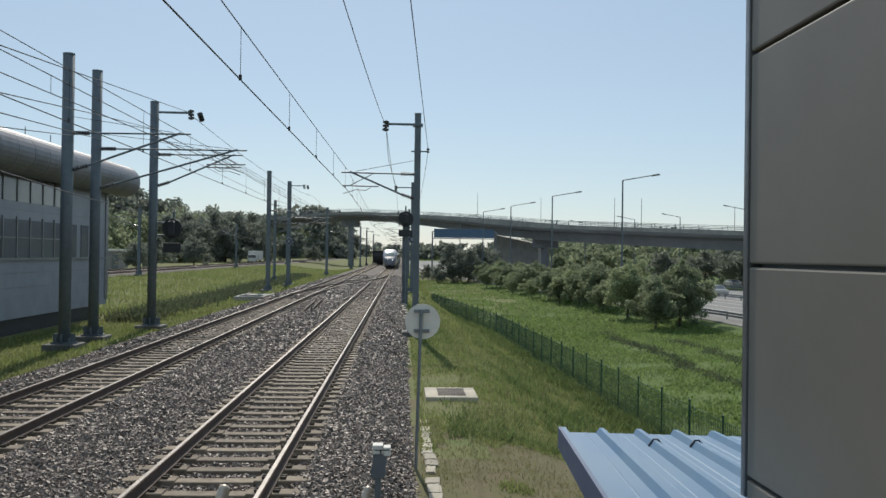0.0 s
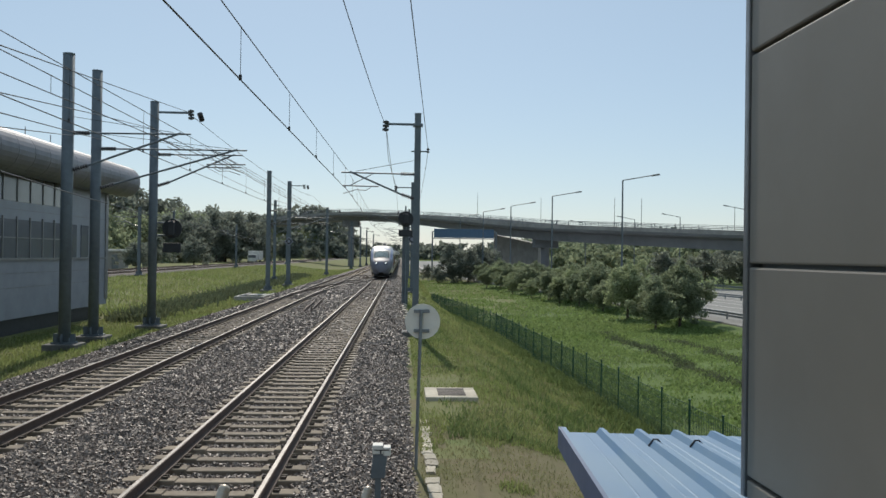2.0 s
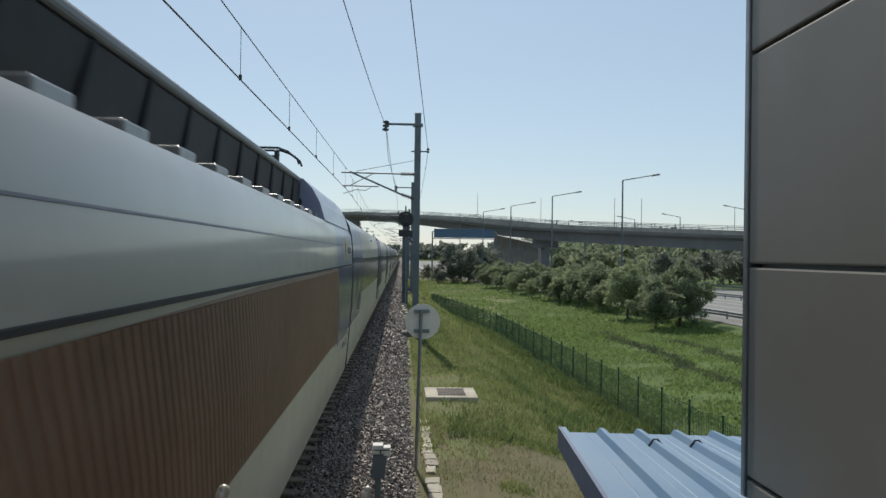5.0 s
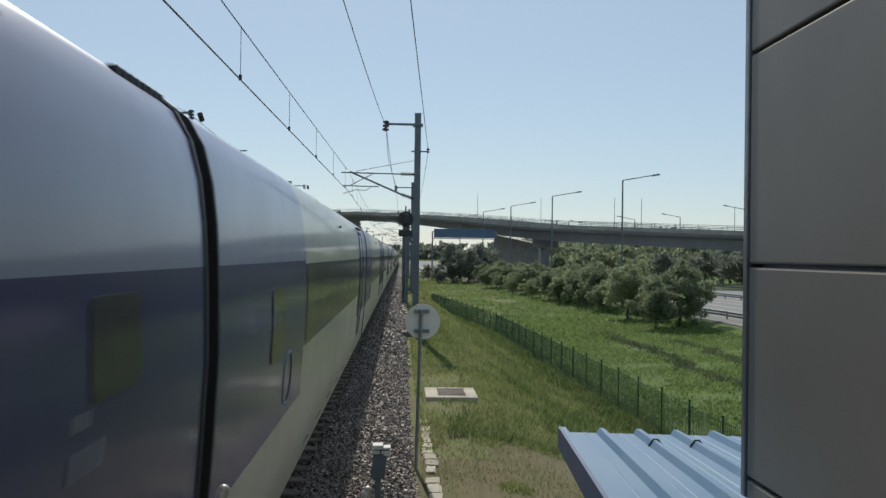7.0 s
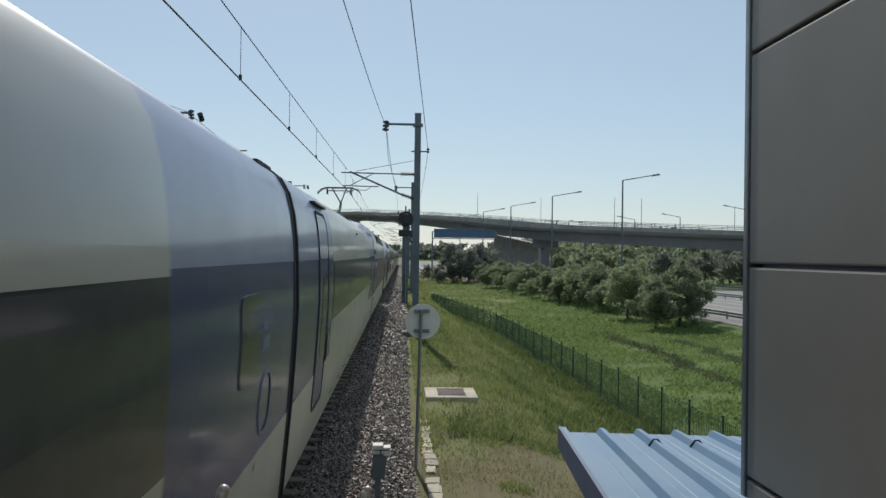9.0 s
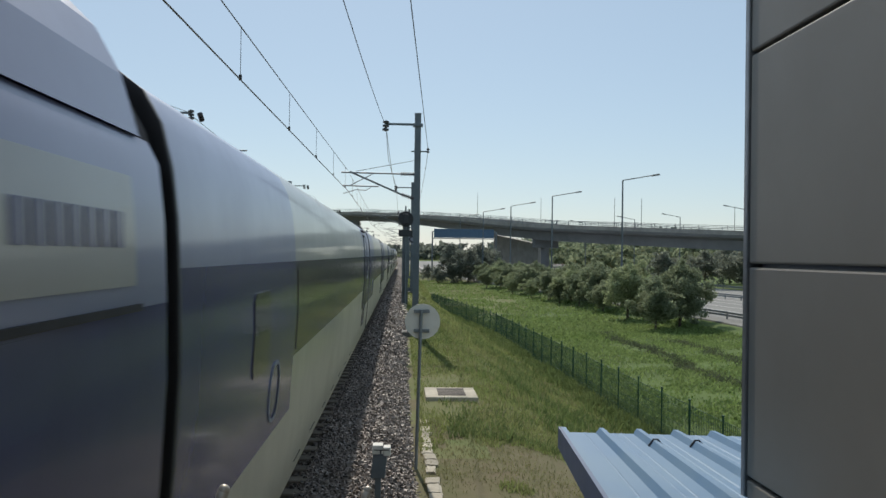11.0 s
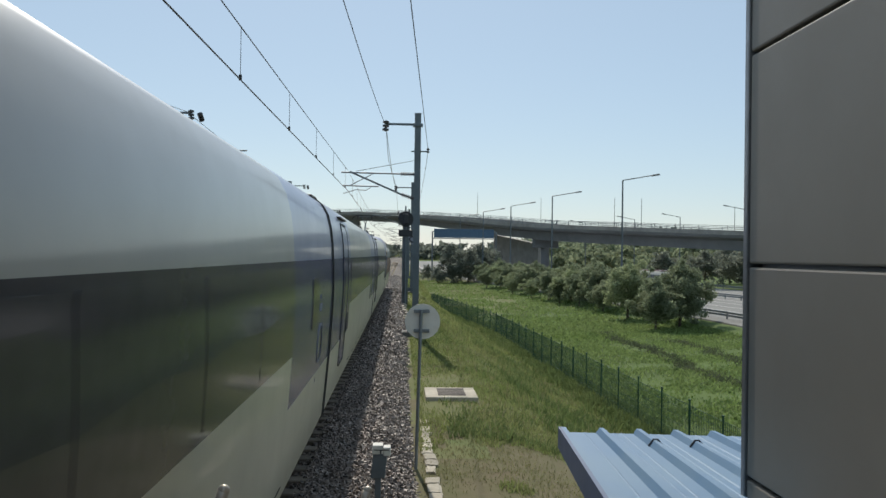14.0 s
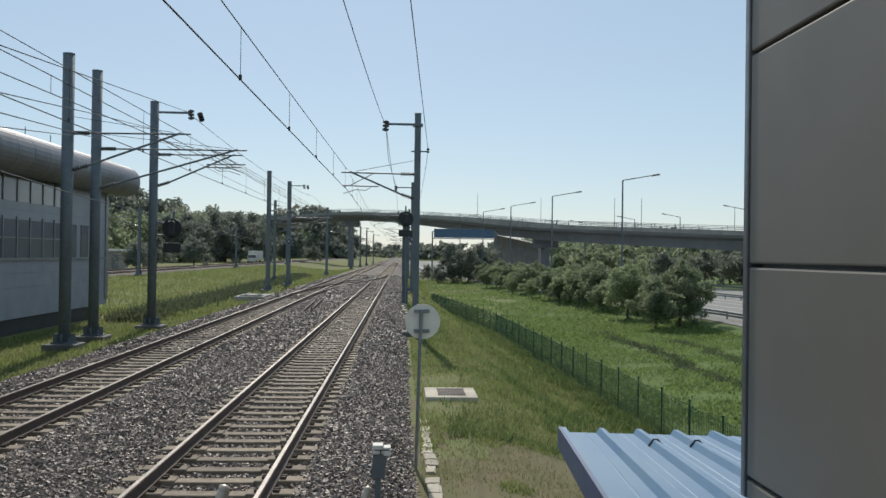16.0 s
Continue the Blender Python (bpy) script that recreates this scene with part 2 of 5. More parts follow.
    tagged(ob, "grassy railway embankment and meadow with dry patches", "ground", kind="structure")


# ---- tracks ----
RAIL = [(-0.036, -0.008), (-0.025, 0), (0.025, 0), (0.036, -0.008), (0.036, -0.035), (0.009, -0.048), (0.009, -0.125),
        (0.065, -0.145), (0.065, -0.158), (-0.065, -0.158), (-0.065, -0.145), (-0.009, -0.125), (-0.009, -0.048), (-0.036, -0.035)]


def rail_mesh(xf, y0, y1, step=8.0):
    ys = np.linspace(y0, y1, max(2, int((y1 - y0) / step)))
    return sweep(RAIL, [(xf(y), y, 0) for y in ys], ["rail_side", "rail_top"], lambda k: 1 if k == 1 else 0, "rail")


def sleeper_mesh():
    bm = bmesh.new()
    for s in (-1, 1):
        box(*sorted((s * 0.5, s * 1.22)), -0.125, 0.125, -0.36, -0.165, 0.018, bm)
    box(-0.52, 0.52, -0.11, 0.11, -0.36, -0.19, 0.015, bm)
    me = from_bm("sleeper", bm, "sleeper")
    me.materials.append(M["clip"])
    b = bmesh.new()
    b.from_mesh(me)
    n0 = len(b.faces)
    for s in (-1, 1):
        for d in (-0.115, 0.115):
            c = s * 0.7535 + d
            for q in (-0.045, 0.045):
                v = bmesh.ops.create_cube(b, size=1, matrix=Matrix.LocRotScale((c, q, -0.15), None, (0.08, 0.024, 0.04)))
    b.faces.ensure_lookup_table()
    for f in b.faces[n0:]:
        f.material_index = 1
    b.to_mesh(me)
    b.free()
    return me


def ballast_z(x, y):
    """Top of the ballast bed."""
    la = left_axis(y)
    z = -0.25
    d = min(abs(x - AXIS), abs(x - la))
    if d > 0.95:
        z += 0.078 * min(1, (d - 0.95) / 0.25)
    if x > AXIS + 1.9:
        z = -0.172 - 0.398 * float(smoothstep(AXIS + 1.9, AXIS + 2.75, x))
    if x < la - 1.9:
        z = -0.172 - 0.548 * float(smoothstep(la - 1.9, la - 3.2, x))
    return z


def build_tracks():
    bed_ys = np.concatenate([[-500, -20], np.arange(0, 60, 1.0), np.arange(60, 200, 10), [260, 400, 800, 1500]])
    us = np.concatenate([np.linspace(-3.4, -1.8, 5), [-1.2, -0.95, 0, 0.95, 1.2, 1.9]])
    verts, faces = [], []
    for y in bed_ys:
        la = left_axis(y)
        xs = [la + u for u in us] + [AXIS + u for u in (-1.9, -1.2, -0.95, 0, 0.95, 1.2, 1.85, 2.0, 2.2, 2.4, 2.6, 2.8, 2.95)]
        for x in xs:
            verts.append((x, y, ballast_z(x, y) + (0.02 * noise.noise(Vector((x * 2, y * 2, 0))) if 0 <= y < 60 else 0)))
        w = len(xs)
    for j in range(len(bed_ys) - 1):
        for i in range(w - 1):
            faces.append((j * w + i, j * w + i + 1, (j + 1) * w + i + 1, (j + 1) * w + i))
    bed = new("ballast_bed", mesh("ballast_bed", verts, faces, "ballast", smooth=True))
    tagged(bed, "grey crushed stone ballast bed under the rails", "ballast", kind="structure")
    # loose stones
    rng = np.random.default_rng(4)
    cube = np.array([(-1, -1, -1), (1, -1, -1), (1, 1, -1), (-1, 1, -1), (-1, -1, 1), (1, -1, 1), (1, 1, 1), (-1, 1, 1)]) * 0.5
    quad = np.array([(0, 3, 2, 1), (4, 5, 6, 7), (0, 1, 5, 4), (1, 2, 6, 5), (2, 3, 7, 6), (3, 0, 4, 7)])
    vv, ff, base = [], [], 0
    for (y0, y1, n, size) in ((5.5, 14, 56000, 0.042), (14, 26, 56000, 0.048), (26, 55, 40000, 0.08), (55, 120, 30000, 0.13)):
        px = rng.uniform(-9.9, 0.45, n)
        py = rng.uniform(y0, y1, n)
        keep = []
        for x, y in zip(px, py):
            la = left_axis(y)
            d = min(abs(x - AXIS), abs(x - la))
            on_sleeper = d < 0.95 and abs((y / 0.6) % 1 - 0.5) > 0.27
            near_rail = abs(d - 0.7535) < 0.09
            keep.append(not on_sleeper and not near_rail)
        keep = np.array(keep)
        px, py = px[keep], py[keep]
        n = len(px)
        pz = np.array([ballast_z(x, y) for x, y in zip(px, py)]) + rng.uniform(-0.01, 0.02, n)
        sc = size * rng.uniform(0.6, 1.35, (n, 1, 3)) * np.array([1, 1, 0.8])
        v = cube[None] * sc * rng.uniform(0.65, 1.25, (n, 8, 1))
        a = rng.uniform(0, 2 * np.pi, (n, 3))
        for ax, (i, j) in enumerate(((1, 2), (0, 2), (0, 1))):
            c, s = np.cos(a[:, ax])[:, None], np.sin(a[:, ax])[:, None]
            vi, vj = v[:, :, i].copy(), v[:, :, j].copy()
            v[:, :, i], v[:, :, j] = vi * c - vj * s, vi * s + vj * c
        v += np.stack([px, py, pz], 1)[:, None]
        vv.append(v.reshape(-1, 3))
        ff.append((quad[None] + (np.arange(n) * 8)[:, None, None] + base).reshape(-1, 4))
        base += n * 8
    vv, ff = np.concatenate(vv), np.concatenate(ff)
    st = new("ballast_stones", mesh("ballast_stones", vv, ff, "stone"))
    tagged(st, "loose angular grey ballast stones between the sleepers", "ballast", kind="stuff")
    # rails
    groups = (("near", lambda y: AXIS, "straight running track with polished rails on concrete sleepers"),
              ("far", left_axis, "neighbouring track with dull rusty rails on concrete sleepers"))
    sm = sleeper_mesh()
    far_v, far_f = [], []
    for key, ax, label in groups:
        tr = thing("track", pose(0, 0, 0), label, "railway track", "railway tracks", "structure")
        for s in (-1, 1):
            part("rail", rail_mesh(lambda y, s=s: ax(y) + s * 0.7535, -450, 900, 12), "rail_side", tr, "steel rail with shiny head")
        n = 0
        for k in range(8, 145):
            y = k * 0.6
            o = part("sleeper", sm, "sleeper", tr)
            o.location = (ax(y), y, rng.uniform(-0.006, 0.004))
            o.rotation_euler = (0, 0, rng.uniform(-0.008, 0.008))
        bmv, bmf = [], []
        for k in range(145, 560):
            y = k * 0.6
            i = len(bmv)
            for dz in (-0.34, -0.175):
                bmv += [(ax(y) - 1.2, y - 0.12, dz), (ax(y) + 1.2, y - 0.12, dz), (ax(y) + 1.2, y + 0.12, dz), (ax(y) - 1.2, y + 0.12, dz)]
            bmf += [tuple(i + q for q in f) for f in ((4, 5, 6, 7), (0, 1, 5, 4), (1, 2, 6, 5), (2, 3, 7, 6), (3, 0, 4, 7))]
        o = part("sleeper_row", mesh("sleeper_row", bmv, bmf, "sleeper"), "sleeper", tr)
        o["kind"] = "stuff"

    def cross(y):
        t = float(smoothstep(58, 124, y))
        return left_axis(y) + (AXIS - left_axis(y)) * t
    co = thing("crossover", pose(0, 0, 0.004), "crossover rails linking the two tracks", "railway track", "railway tracks", "structure")
    for s in (-1, 1):
        part("rail", rail_mesh(lambda y, s=s: cross(y) + s * 0.7535, 60, 122, 2.0), "rail_side", co)
    # two more lines on the far bank
    for x0 in (-31.0, -35.2):
        tr = thing("track", pose(0, 0, 0.45), "distant track on the far bank", "railway track", "railway tracks", "structure")
        for s in (-1, 1):
            part("rail", rail_mesh(lambda y, s=s: x0 + s * 0.7535, 55, 600, 60), "rail_side", tr)
        part("ballast", mesh("far_ballast", [(x0 + a, y, z) for y in (52, 620) for a, z in ((-2.9, -0.8), (-1.7, -0.12), (1.7, -0.12), (2.9, -0.8))],
                             [(0, 1, 5, 4), (1, 2, 6, 5), (2, 3, 7, 6)], "ballast"), "ballast", tr)
    for (x, y, r) in ((-4.75, 43, 3.0), (-4.45, 44, 3.5)):
        sp = new("spare_rail", sweep([(a, c + 0.17) for a, c in RAIL], [(x, y, -0.168), (x - 0.35, y + 9, -0.168)], ["rail_side", "rail_top"], lambda k: 0, "spare_rail"))
        tagged(sp, "rusty spare rail lying on the ballast", "rail", "spare rails")


# ---- overhead line ----
def h_column(h, w):
    bm = bmesh.new()
    a, f, g = w / 2, w / 2 - 0.03, 0.02
    prof = [(-a, -a), (a, -a), (a, -f), (g, -f), (g, f), (a, f), (a, a), (-a, a), (-a, f), (-g, f), (-g, -f), (-a, -f)]
    rows = [[bm.verts.new((x, y, z)) for x, y in prof] for z in (0, h)]
    for i in range(12):
        j = (i + 1) % 12
        bm.faces.new((rows[0][i], rows[0][j], rows[1][j], rows[1][i]))
    bm.faces.new(rows[0][::-1])
    bm.faces.new(rows[1])
    return bm


def insulator(p0, p1, r, n):
    bm = tube([p0, p1], r * 0.4, 8)
    p0, p1 = Vector(p0), Vector(p1)
    for i in range(n):
        c = p0.lerp(p1, (i + 0.5) / n)
        disc(c, p1 - p0, r, (p1 - p0).length / n * 0.55, 12, bm)
    return bm


def mast(x, y, zb, top, w=0.26, reach=0.0, arm_z=5.8, low_z=4.85, feeder=0.0, plinth=True, round_col=False, stub=False):
    t = thing("catenary_mast", pose(x, y, zb), "dark grey steel overhead line mast on a concrete footing", "catenary mast", "overhead line masts")
    h = top - zb
    if round_col:
        part("column", tube([(0, 0, 0), (0, 0, h)], w / 2, 16), "mast", t, smooth=True)
        part("cap", disc((0, 0, h + 0.02), (0, 0, 1), w / 2 + 0.005, 0.05, 16), "mast", t)
    else:
        part("column", h_column(h, w), "mast", t)
        part("cap", box(-w / 2 - 0.01, w / 2 + 0.01, -w / 2 - 0.01, w / 2 + 0.01, h, h + 0.03), "mast", t)
    if plinth:
        bm = box(-0.55, 0.55, -0.55, 0.55, -0.3, 0.22, 0.03)
        part("footing", bm, "footing", t)
        bm = bmesh.new()
        for a in (-1, 1):
            for c in (-1, 1):
                tube([(a * 0.24, c * 0.24, 0.2), (a * 0.24, c * 0.24, 0.42)], 0.025, 6, bm)
        box(-0.34, 0.34, -0.34, 0.34, 0.22, 0.27, 0, bm)
        for q in range(4):
            ang = q * math.pi / 2
            b = box(w / 2, w / 2 + 0.18, -0.015, 0.015, 0.27, 0.55)
            b.transform(Matrix.Rotation(ang, 4, "Z"))
            merge(bm, b)
        part("base_plate", bm, "mast", t)
    if reach:
        s = 1 if reach > 0 else -1
        az, lz = arm_z - zb, low_z - zb
        part("insulator", insulator((s * w / 2, 0, az), (s * (w / 2 + 0.55), 0, az), 0.075, 6), "insul", t, "ribbed brown insulator")
        part("insulator", insulator((s * w / 2, 0, lz), (s * (w / 2 + 0.5), 0, lz + 0.16), 0.075, 6), "insul", t, "ribbed brown insulator")
        part("top_tube", tube([(s * (w / 2 + 0.5), 0, az), (reach, 0, az + 0.03)], 0.03), "mast", t)
        part("cantilever_tube", tube([(s * (w / 2 + 0.48), 0, lz + 0.15), (reach - s * 0.35, 0, az + 0.06)], 0.038), "mast", t)
        part("registration_tube", tube([(reach - s * 1.5, 0, az - 0.52), (reach - s * 0.05, 0, az - 0.5)], 0.025), "mast", t)
        part("brace", tube([(reach - s * 0.35, 0, az - 0.5), (reach - s * 1.3, 0, az)], 0.018), "mast", t)
        part("steady_arm", tube([(reach - s * 1.2, 0, az - 0.56), (reach - s * 1.0, 0, az - 0.68), (reach - s * 0.6, 0, az - 0.66), (reach - s * 0.1, 0, az - 0.82)], 0.016), "mast", t)
        part("stay_wire", tube([(s * w / 2, 0, az + 0.55), (reach - s * 0.6, 0, az + 0.08)], 0.01, 6), "wire", t)
    if feeder:
        s = 1 if feeder > 0 else -1
        fz = h - 0.42
        part("feeder_arm", box(*sorted((0, feeder)), -0.05, 0.05, fz - 0.04, fz + 0.04), "mast", t)
        part("insulator", insulator((feeder, 0, fz + 0.14), (feeder + s * 0.02, 0, fz - 0.3), 0.13, 3), "insul", t, "brown post insulator")
        bm = insulator((feeder + s * 0.3, 0.3, fz + 0.05), (feeder + s * 0.35, 0.6, fz - 0.25), 0.12, 3)
        if w > 0.3:
            part("insulator", bm, "insul", t, "brown post insulator")
        else:
            bm.free()
    if stub:
        part("bracket", tube([(-0.25, 0, h - 1.5), (0.42, 0, h - 1.5)], 0.03, 6), "mast", t)
        part("insulator", insulator((0.42, 0, h - 1.56), (0.42, 0, h - 1.36), 0.06, 2), "insul", t)
        part("clamp", box(-0.2, 0.2, -0.2, 0.2, h - 0.5, h - 0.4), "mast", t)
    return t


def wire(name, pts, r, label, group="overhead wires"):
    ob = new(name, from_bm(name, tube(pts, r, 6), "wire"))
    return tagged(ob, label, "overhead wire", group)


def sag(p0, p1, drop, n=14):
    return [tuple(Vector(p0).lerp(Vector(p1), i / n) - Vector((0, 0, drop * 4 * (i / n) * (1 - i / n)))) for i in range(n + 1)]


def overhead_pair(ax, masts_y, stag, contact, carrier):
    """Contact wire, carrier wire above it and droppers between, over the track axis."""
    pts_c, pts_m = [], []
    for i, (a, b) in enumerate(zip(masts_y, masts_y[1:])):
        sa, sb = (stag if i % 2 else -stag), (-stag if i % 2 else stag)
        for k in range(9):
            t = k / 8
            y = a + (b - a) * t
            xx = ax(y) + sa + (sb - sa) * t
            pts_c.append((xx, y, contact))
            pts_m.append((xx, y, carrier - 0.03 * 4 * t * (1 - t)))
    wire("contact_wire", pts_c, 0.011, "grooved contact wire over the rails")
    car = wire("carrier_wire", pts_m, 0.009, "carrier wire holding up the contact wire")
    cy = [p[1] for p in pts_c]
    for i in range(20):
        y = 7.6 + 5.1 * i
        if y < cy[-1] - 1:
            c = (float(np.interp(y, cy, [p[0] for p in pts_c])), y, contact)
            m = (float(np.interp(y, cy, [p[0] for p in pts_m])), y, float(np.interp(y, cy, [p[2] for p in pts_m])))
            bm = tube([c, m], 0.005, 5)
            box(c[0] - 0.02, c[0] + 0.02, c[1] - 0.02, c[1] + 0.02, c[2] - 0.01, c[2] + 0.07, 0, bm)
            part("dropper", bm, "wire", car)


def build_overhead():
    mast(0.58, 35, -0.52, 8.42, 0.25, -3.05, 6.0, 5.02, -1.28, plinth=True, stub=True)
    mast(0.85, 73, -0.52, 8.8, 0.25, -3.4, 6.0, 5.02, -1.4)
    for y in (112, 155, 200, 245, 290, 340):
        mast(0.9, y, -0.55, 8.6, 0.24, -3.3, 6.0, 5.02, -1.4)
    mast(-11.46, 30.3, -0.65, 9.44, 0.39, 4.16, 6.77, 5.5, round_col=True)
    mast(-11.5, 33.2, -0.65, 9.47, 0.37, 5.6, 6.58, 5.1, round_col=True)
    mast(-10.77, 38.2, -0.65, 9.2, 0.37, 3.8, 6.95, 5.6, 1.55, round_col=True)
    mast(-11.5, 75.7, -0.65, 9.8, 0.34, 4.2, 6.4, 5.2)
    mast(-11.6, 90.0, -0.65, 10.1, 0.38, 4.3, 6.4, 5.2, 1.5)
    mast(-15.2, 105, -0.6, 9.0, 0.3, 4.0, 6.3, 5.1)
    for y in (138, 195, 230, 262, 310):
        mast(-11.8 + (y - 138) * 0.01, y, -0.7, 10.0, 0.38, 4.3, 6.2, 5.0, 1.6)
    for y in (95, 150, 215):
        mast(-28.2, y, 0.0, 7.5, 0.3, -2.8, 6.4, 5.4)
    overhead_pair(lambda y: AXIS, [-17, -8, 35, 73, 112, 155, 200, 245, 290, 340], -0.2, 5.26, 6.05)
    overhead_pair(left_axis, [-15, -12, 38.2, 90, 138, 195, 262, 310], 0.05, 5.33, 6.42)
    overhead_pair(lambda y: -33.0, [20, 50, 95, 150, 215, 300], 0.15, 5.9, 7.0)
    wire("feeder_wire", sag((-1.62, 0, 8.1), (-0.70, 35, 7.9), 0.4), 0.011, "sagging bare feeder wire")
    wire("feeder_wire", sag((-0.70, 35, 7.9), (-0.5, 73, 8.2), 0.5), 0.011, "sagging bare feeder wire")
    wire("feeder_wire", sag((-0.5, 73, 8.2), (-0.5, 112, 8.1), 0.5), 0.011, "sagging bare feeder wire")
    wire("feeder_wire", [(-0.68, 35, 7.65), (-0.64, 38, 6.9), (-0.3, 46, 6.2)], 0.010, "slack feeder jumper wire on the mast")
    wire("earth_wire", [(-0.33, 0, 6.30), (0.08, 13, 6.57), (1.0, 35, 7.0)], 0.009, "thin earth wire beside the masts")
    wire("earth_wire", sag((1.0, 35, 6.92), (1.3, 73, 7.0), 0.4), 0.009, "thin earth wire beside the masts")
    # tie wires that leave the neighbouring track for the round masts, and a low cable
    for pts in ([(-4.4, 6, 5.2), (-6.82, 15, 6.2), (-9.2, 38.0, 8.75)], [(-4.6, 4, 4.1), (-6.81, 15, 5.4), (-8.86, 26, 6.72), (-10.6, 38.2, 8.0)],
                [(-5.2, 9, 4.1), (-6.8, 15, 4.82), (-11.3, 30.3, 6.67)], [(-5.2, 9, 4.35), (-6.8, 15, 5.06), (-11.3, 33.2, 6.91)],
                [(-7.4, -10, 5.85), (-7.4, 16.3, 6.0), (-7.4, 30.1, 6.25), (-7.1, 38.2, 6.3)], [(-7.4, -10, 6.45), (-7.4, 16.3, 6.42), (-7.4, 38.2, 6.38)]):
        wire("line_wire", pts, 0.011, "bare overhead wire between masts")
    wire("low_cable", [(-5.88, 13, 3.9), (-7.88, 22, 4.07), (-11.0, 38.2, 4.36), (-11.86, 45, 4.5), (-17.42, 90, 4.89)], 0.013, "thick black cable strung low between masts")
    for (y, z0, z1) in ((18.6, 6.03, 6.42), (26.5, 6.18, 6.40), (33.5, 6.28, 6.38)):
        wire("dropper", [(-7.4, y, z0), (-7.4, y, z1)], 0.006, "thin dropper between overhead wires")
    for (x1, z1, d) in ((-9.1, 8.6, 0.5), (-10.2, 7.3, 0.3), (-8.6, 7.3, 0.3), (-7.6, 6.8, 0.2), (-7.1, 6.3, 0.2), (-12.2, 4.4, 0.2)):
        wire("line_wire", sag((x1, 38.2, z1), (x1, 90, z1), d), 0.011, "bare overhead wire between masts")
        wire("line_wire", sag((x1, 90, z1), (x1, 138, z1), d), 0.011, "bare overhead wire between masts")
    wire("low_cable", sag((-17.42, 90, 4.89), (-24, 150, 5.2), 0.4), 0.03, "thick black cable strung low between masts")
    wire("low_cable", sag((-17.2, 90, 4.5), (-24, 150, 4.8), 0.4), 0.03, "thick black cable strung low between masts")


# ---- station side ----
def build_platform():
    pf = new("platform", from_bm("platform", box(-0.70, 8.0, -320, 2.35, -0.6, 1.12, 0.02), "concrete"))
    tagged(pf, "plain concrete station platform end", "platform", kind="structure")
    wall = thing("wall_platform", pose(0, 0, 0), "grey metal panel wall beside the platform", "wall", kind="structure")
    core = part("core", box(1.528, 1.9, -60, 3.62, 0.6, 6.0), "alu", wall)
    zs = [0.92, 1.83, 2.735, 3.64, 4.54, 5.44]
    ys = [3.66, 1.40, -0.9, -3.2, -5.5]
    for a, b in zip(zs, zs[1:]):
        for d, c in zip(ys, ys[1:]):
            part("panel", box(1.483, 1.528, c + 0.006, d - 0.006, a + 0.008, b - 0.008, 0.009), "panel", wall)
    part("edge_trim", box(1.475, 1.9, 3.662, 3.70, 0.6, 6.0, 0.004), "alu", wall, "dark aluminium edge trim")
    # two tube ends of the platform end rail
    rail = thing("end_railing", pose(0, 0, 1.12), "stainless steel tube railing at the platform end", "railing")
    for (x, z, r) in ((-0.435, 0.0, 0.0155), (-0.077, 0.0, 0.0115)):
        bm = tube([(x - 0.02, 2.2, 0), (x - 0.012, 2.2, 0.8), (x - 0.008, 2.2, 1.02 + z), (x, 2.2, 1.045 + z)], r, 16)
        b = bmesh.new()
        bmesh.ops.create_uvsphere(b, u_segments=16, v_segments=10, radius=r)
        b.transform(pose(x, 2.2, 1.045 + z))
        part("tube_post", merge(bm, b), "steel", rail, smooth=True)
    part("lower_rail", tube([(-0.46, 2.2, 0.35), (-0.1, 2.2, 0.35)], 0.012, 10), "steel", rail, smooth=True)
    # trackside box on a post
    tb = thing("trackside_box", pose(-0.19, 8.0, -0.42), "grey trackside equipment box with white cap on a post", "equipment box")
    part("post", box(-0.025, 0.03, -0.03, 0.03, 0, 1.15, 0.004), "mast", tb)
    bm = box(-0.045, 0.085, -0.06, 0.06, 1.14, 1.36, 0.006)
    for v in bm.verts:
        if v.co.z < 1.2:
            v.co.x -= 0.02
    part("body", bm, "mast", tb)
    part("cap", box(-0.05, 0.045, -0.075, 0.06, 1.365, 1.445, 0.006), "white", tb, "white cap")
    part("cap", box(0.05, 0.115, -0.075, 0.06, 1.35, 1.425, 0.006), "white", tb, "white cap")
    part("cap_slot", box(-0.035, 0.10, -0.079, -0.07, 1.40, 1.408), "black", tb)
    part("cap_slot", box(0.02, 0.032, -0.079, -0.07, 1.37, 1.40), "black", tb)
    # blue shed
    sh = thing("shed", pose(0, 0, 0), "small shed with blue corrugated metal roof", "shed")
    o = Vector((1.07, 5.83, 1.60))
    d = Vector((0.108, 1, -0.082))
    r = Vector((1, -0.045, -0.012))
    prof = [(0.0, 0.035), (0.05, 0.035), (0.065, 0.0)]
    for k in range(12):
        c = 0.285 + 0.25 * k
        prof += [(c - 0.115, 0.0), (c - 0.108, 0.004), (c - 0.101, 0.0), (c - 0.03, 0.0), (c - 0.008, 0.035), (c + 0.022, 0.035), (c + 0.05, 0.0), (c + 0.085, 0.0), (c + 0.091, 0.004), (c + 0.097, 0.0)]
    prof.append((3.3, 0))
    verts, faces = [], []
    for s in (0, -0.9, -1.8, -2.75):
        for a, z in prof:
            verts.append(o + d * s + r * a + Vector((0, 0, z - 0.02)))
    for s in (0, -0.9, -1.8, -2.75):
        for a, z in prof:
            verts.append(o + d * s + r * a + Vector((0, 0, z - 0.023)))
    n = len(prof)
    for lay in (0, 4):
        for j in range(3):
            for i in range(n - 1):
                q = (lay + j) * n + i
                faces.append((q, q + 1, q + n + 1, q + n))
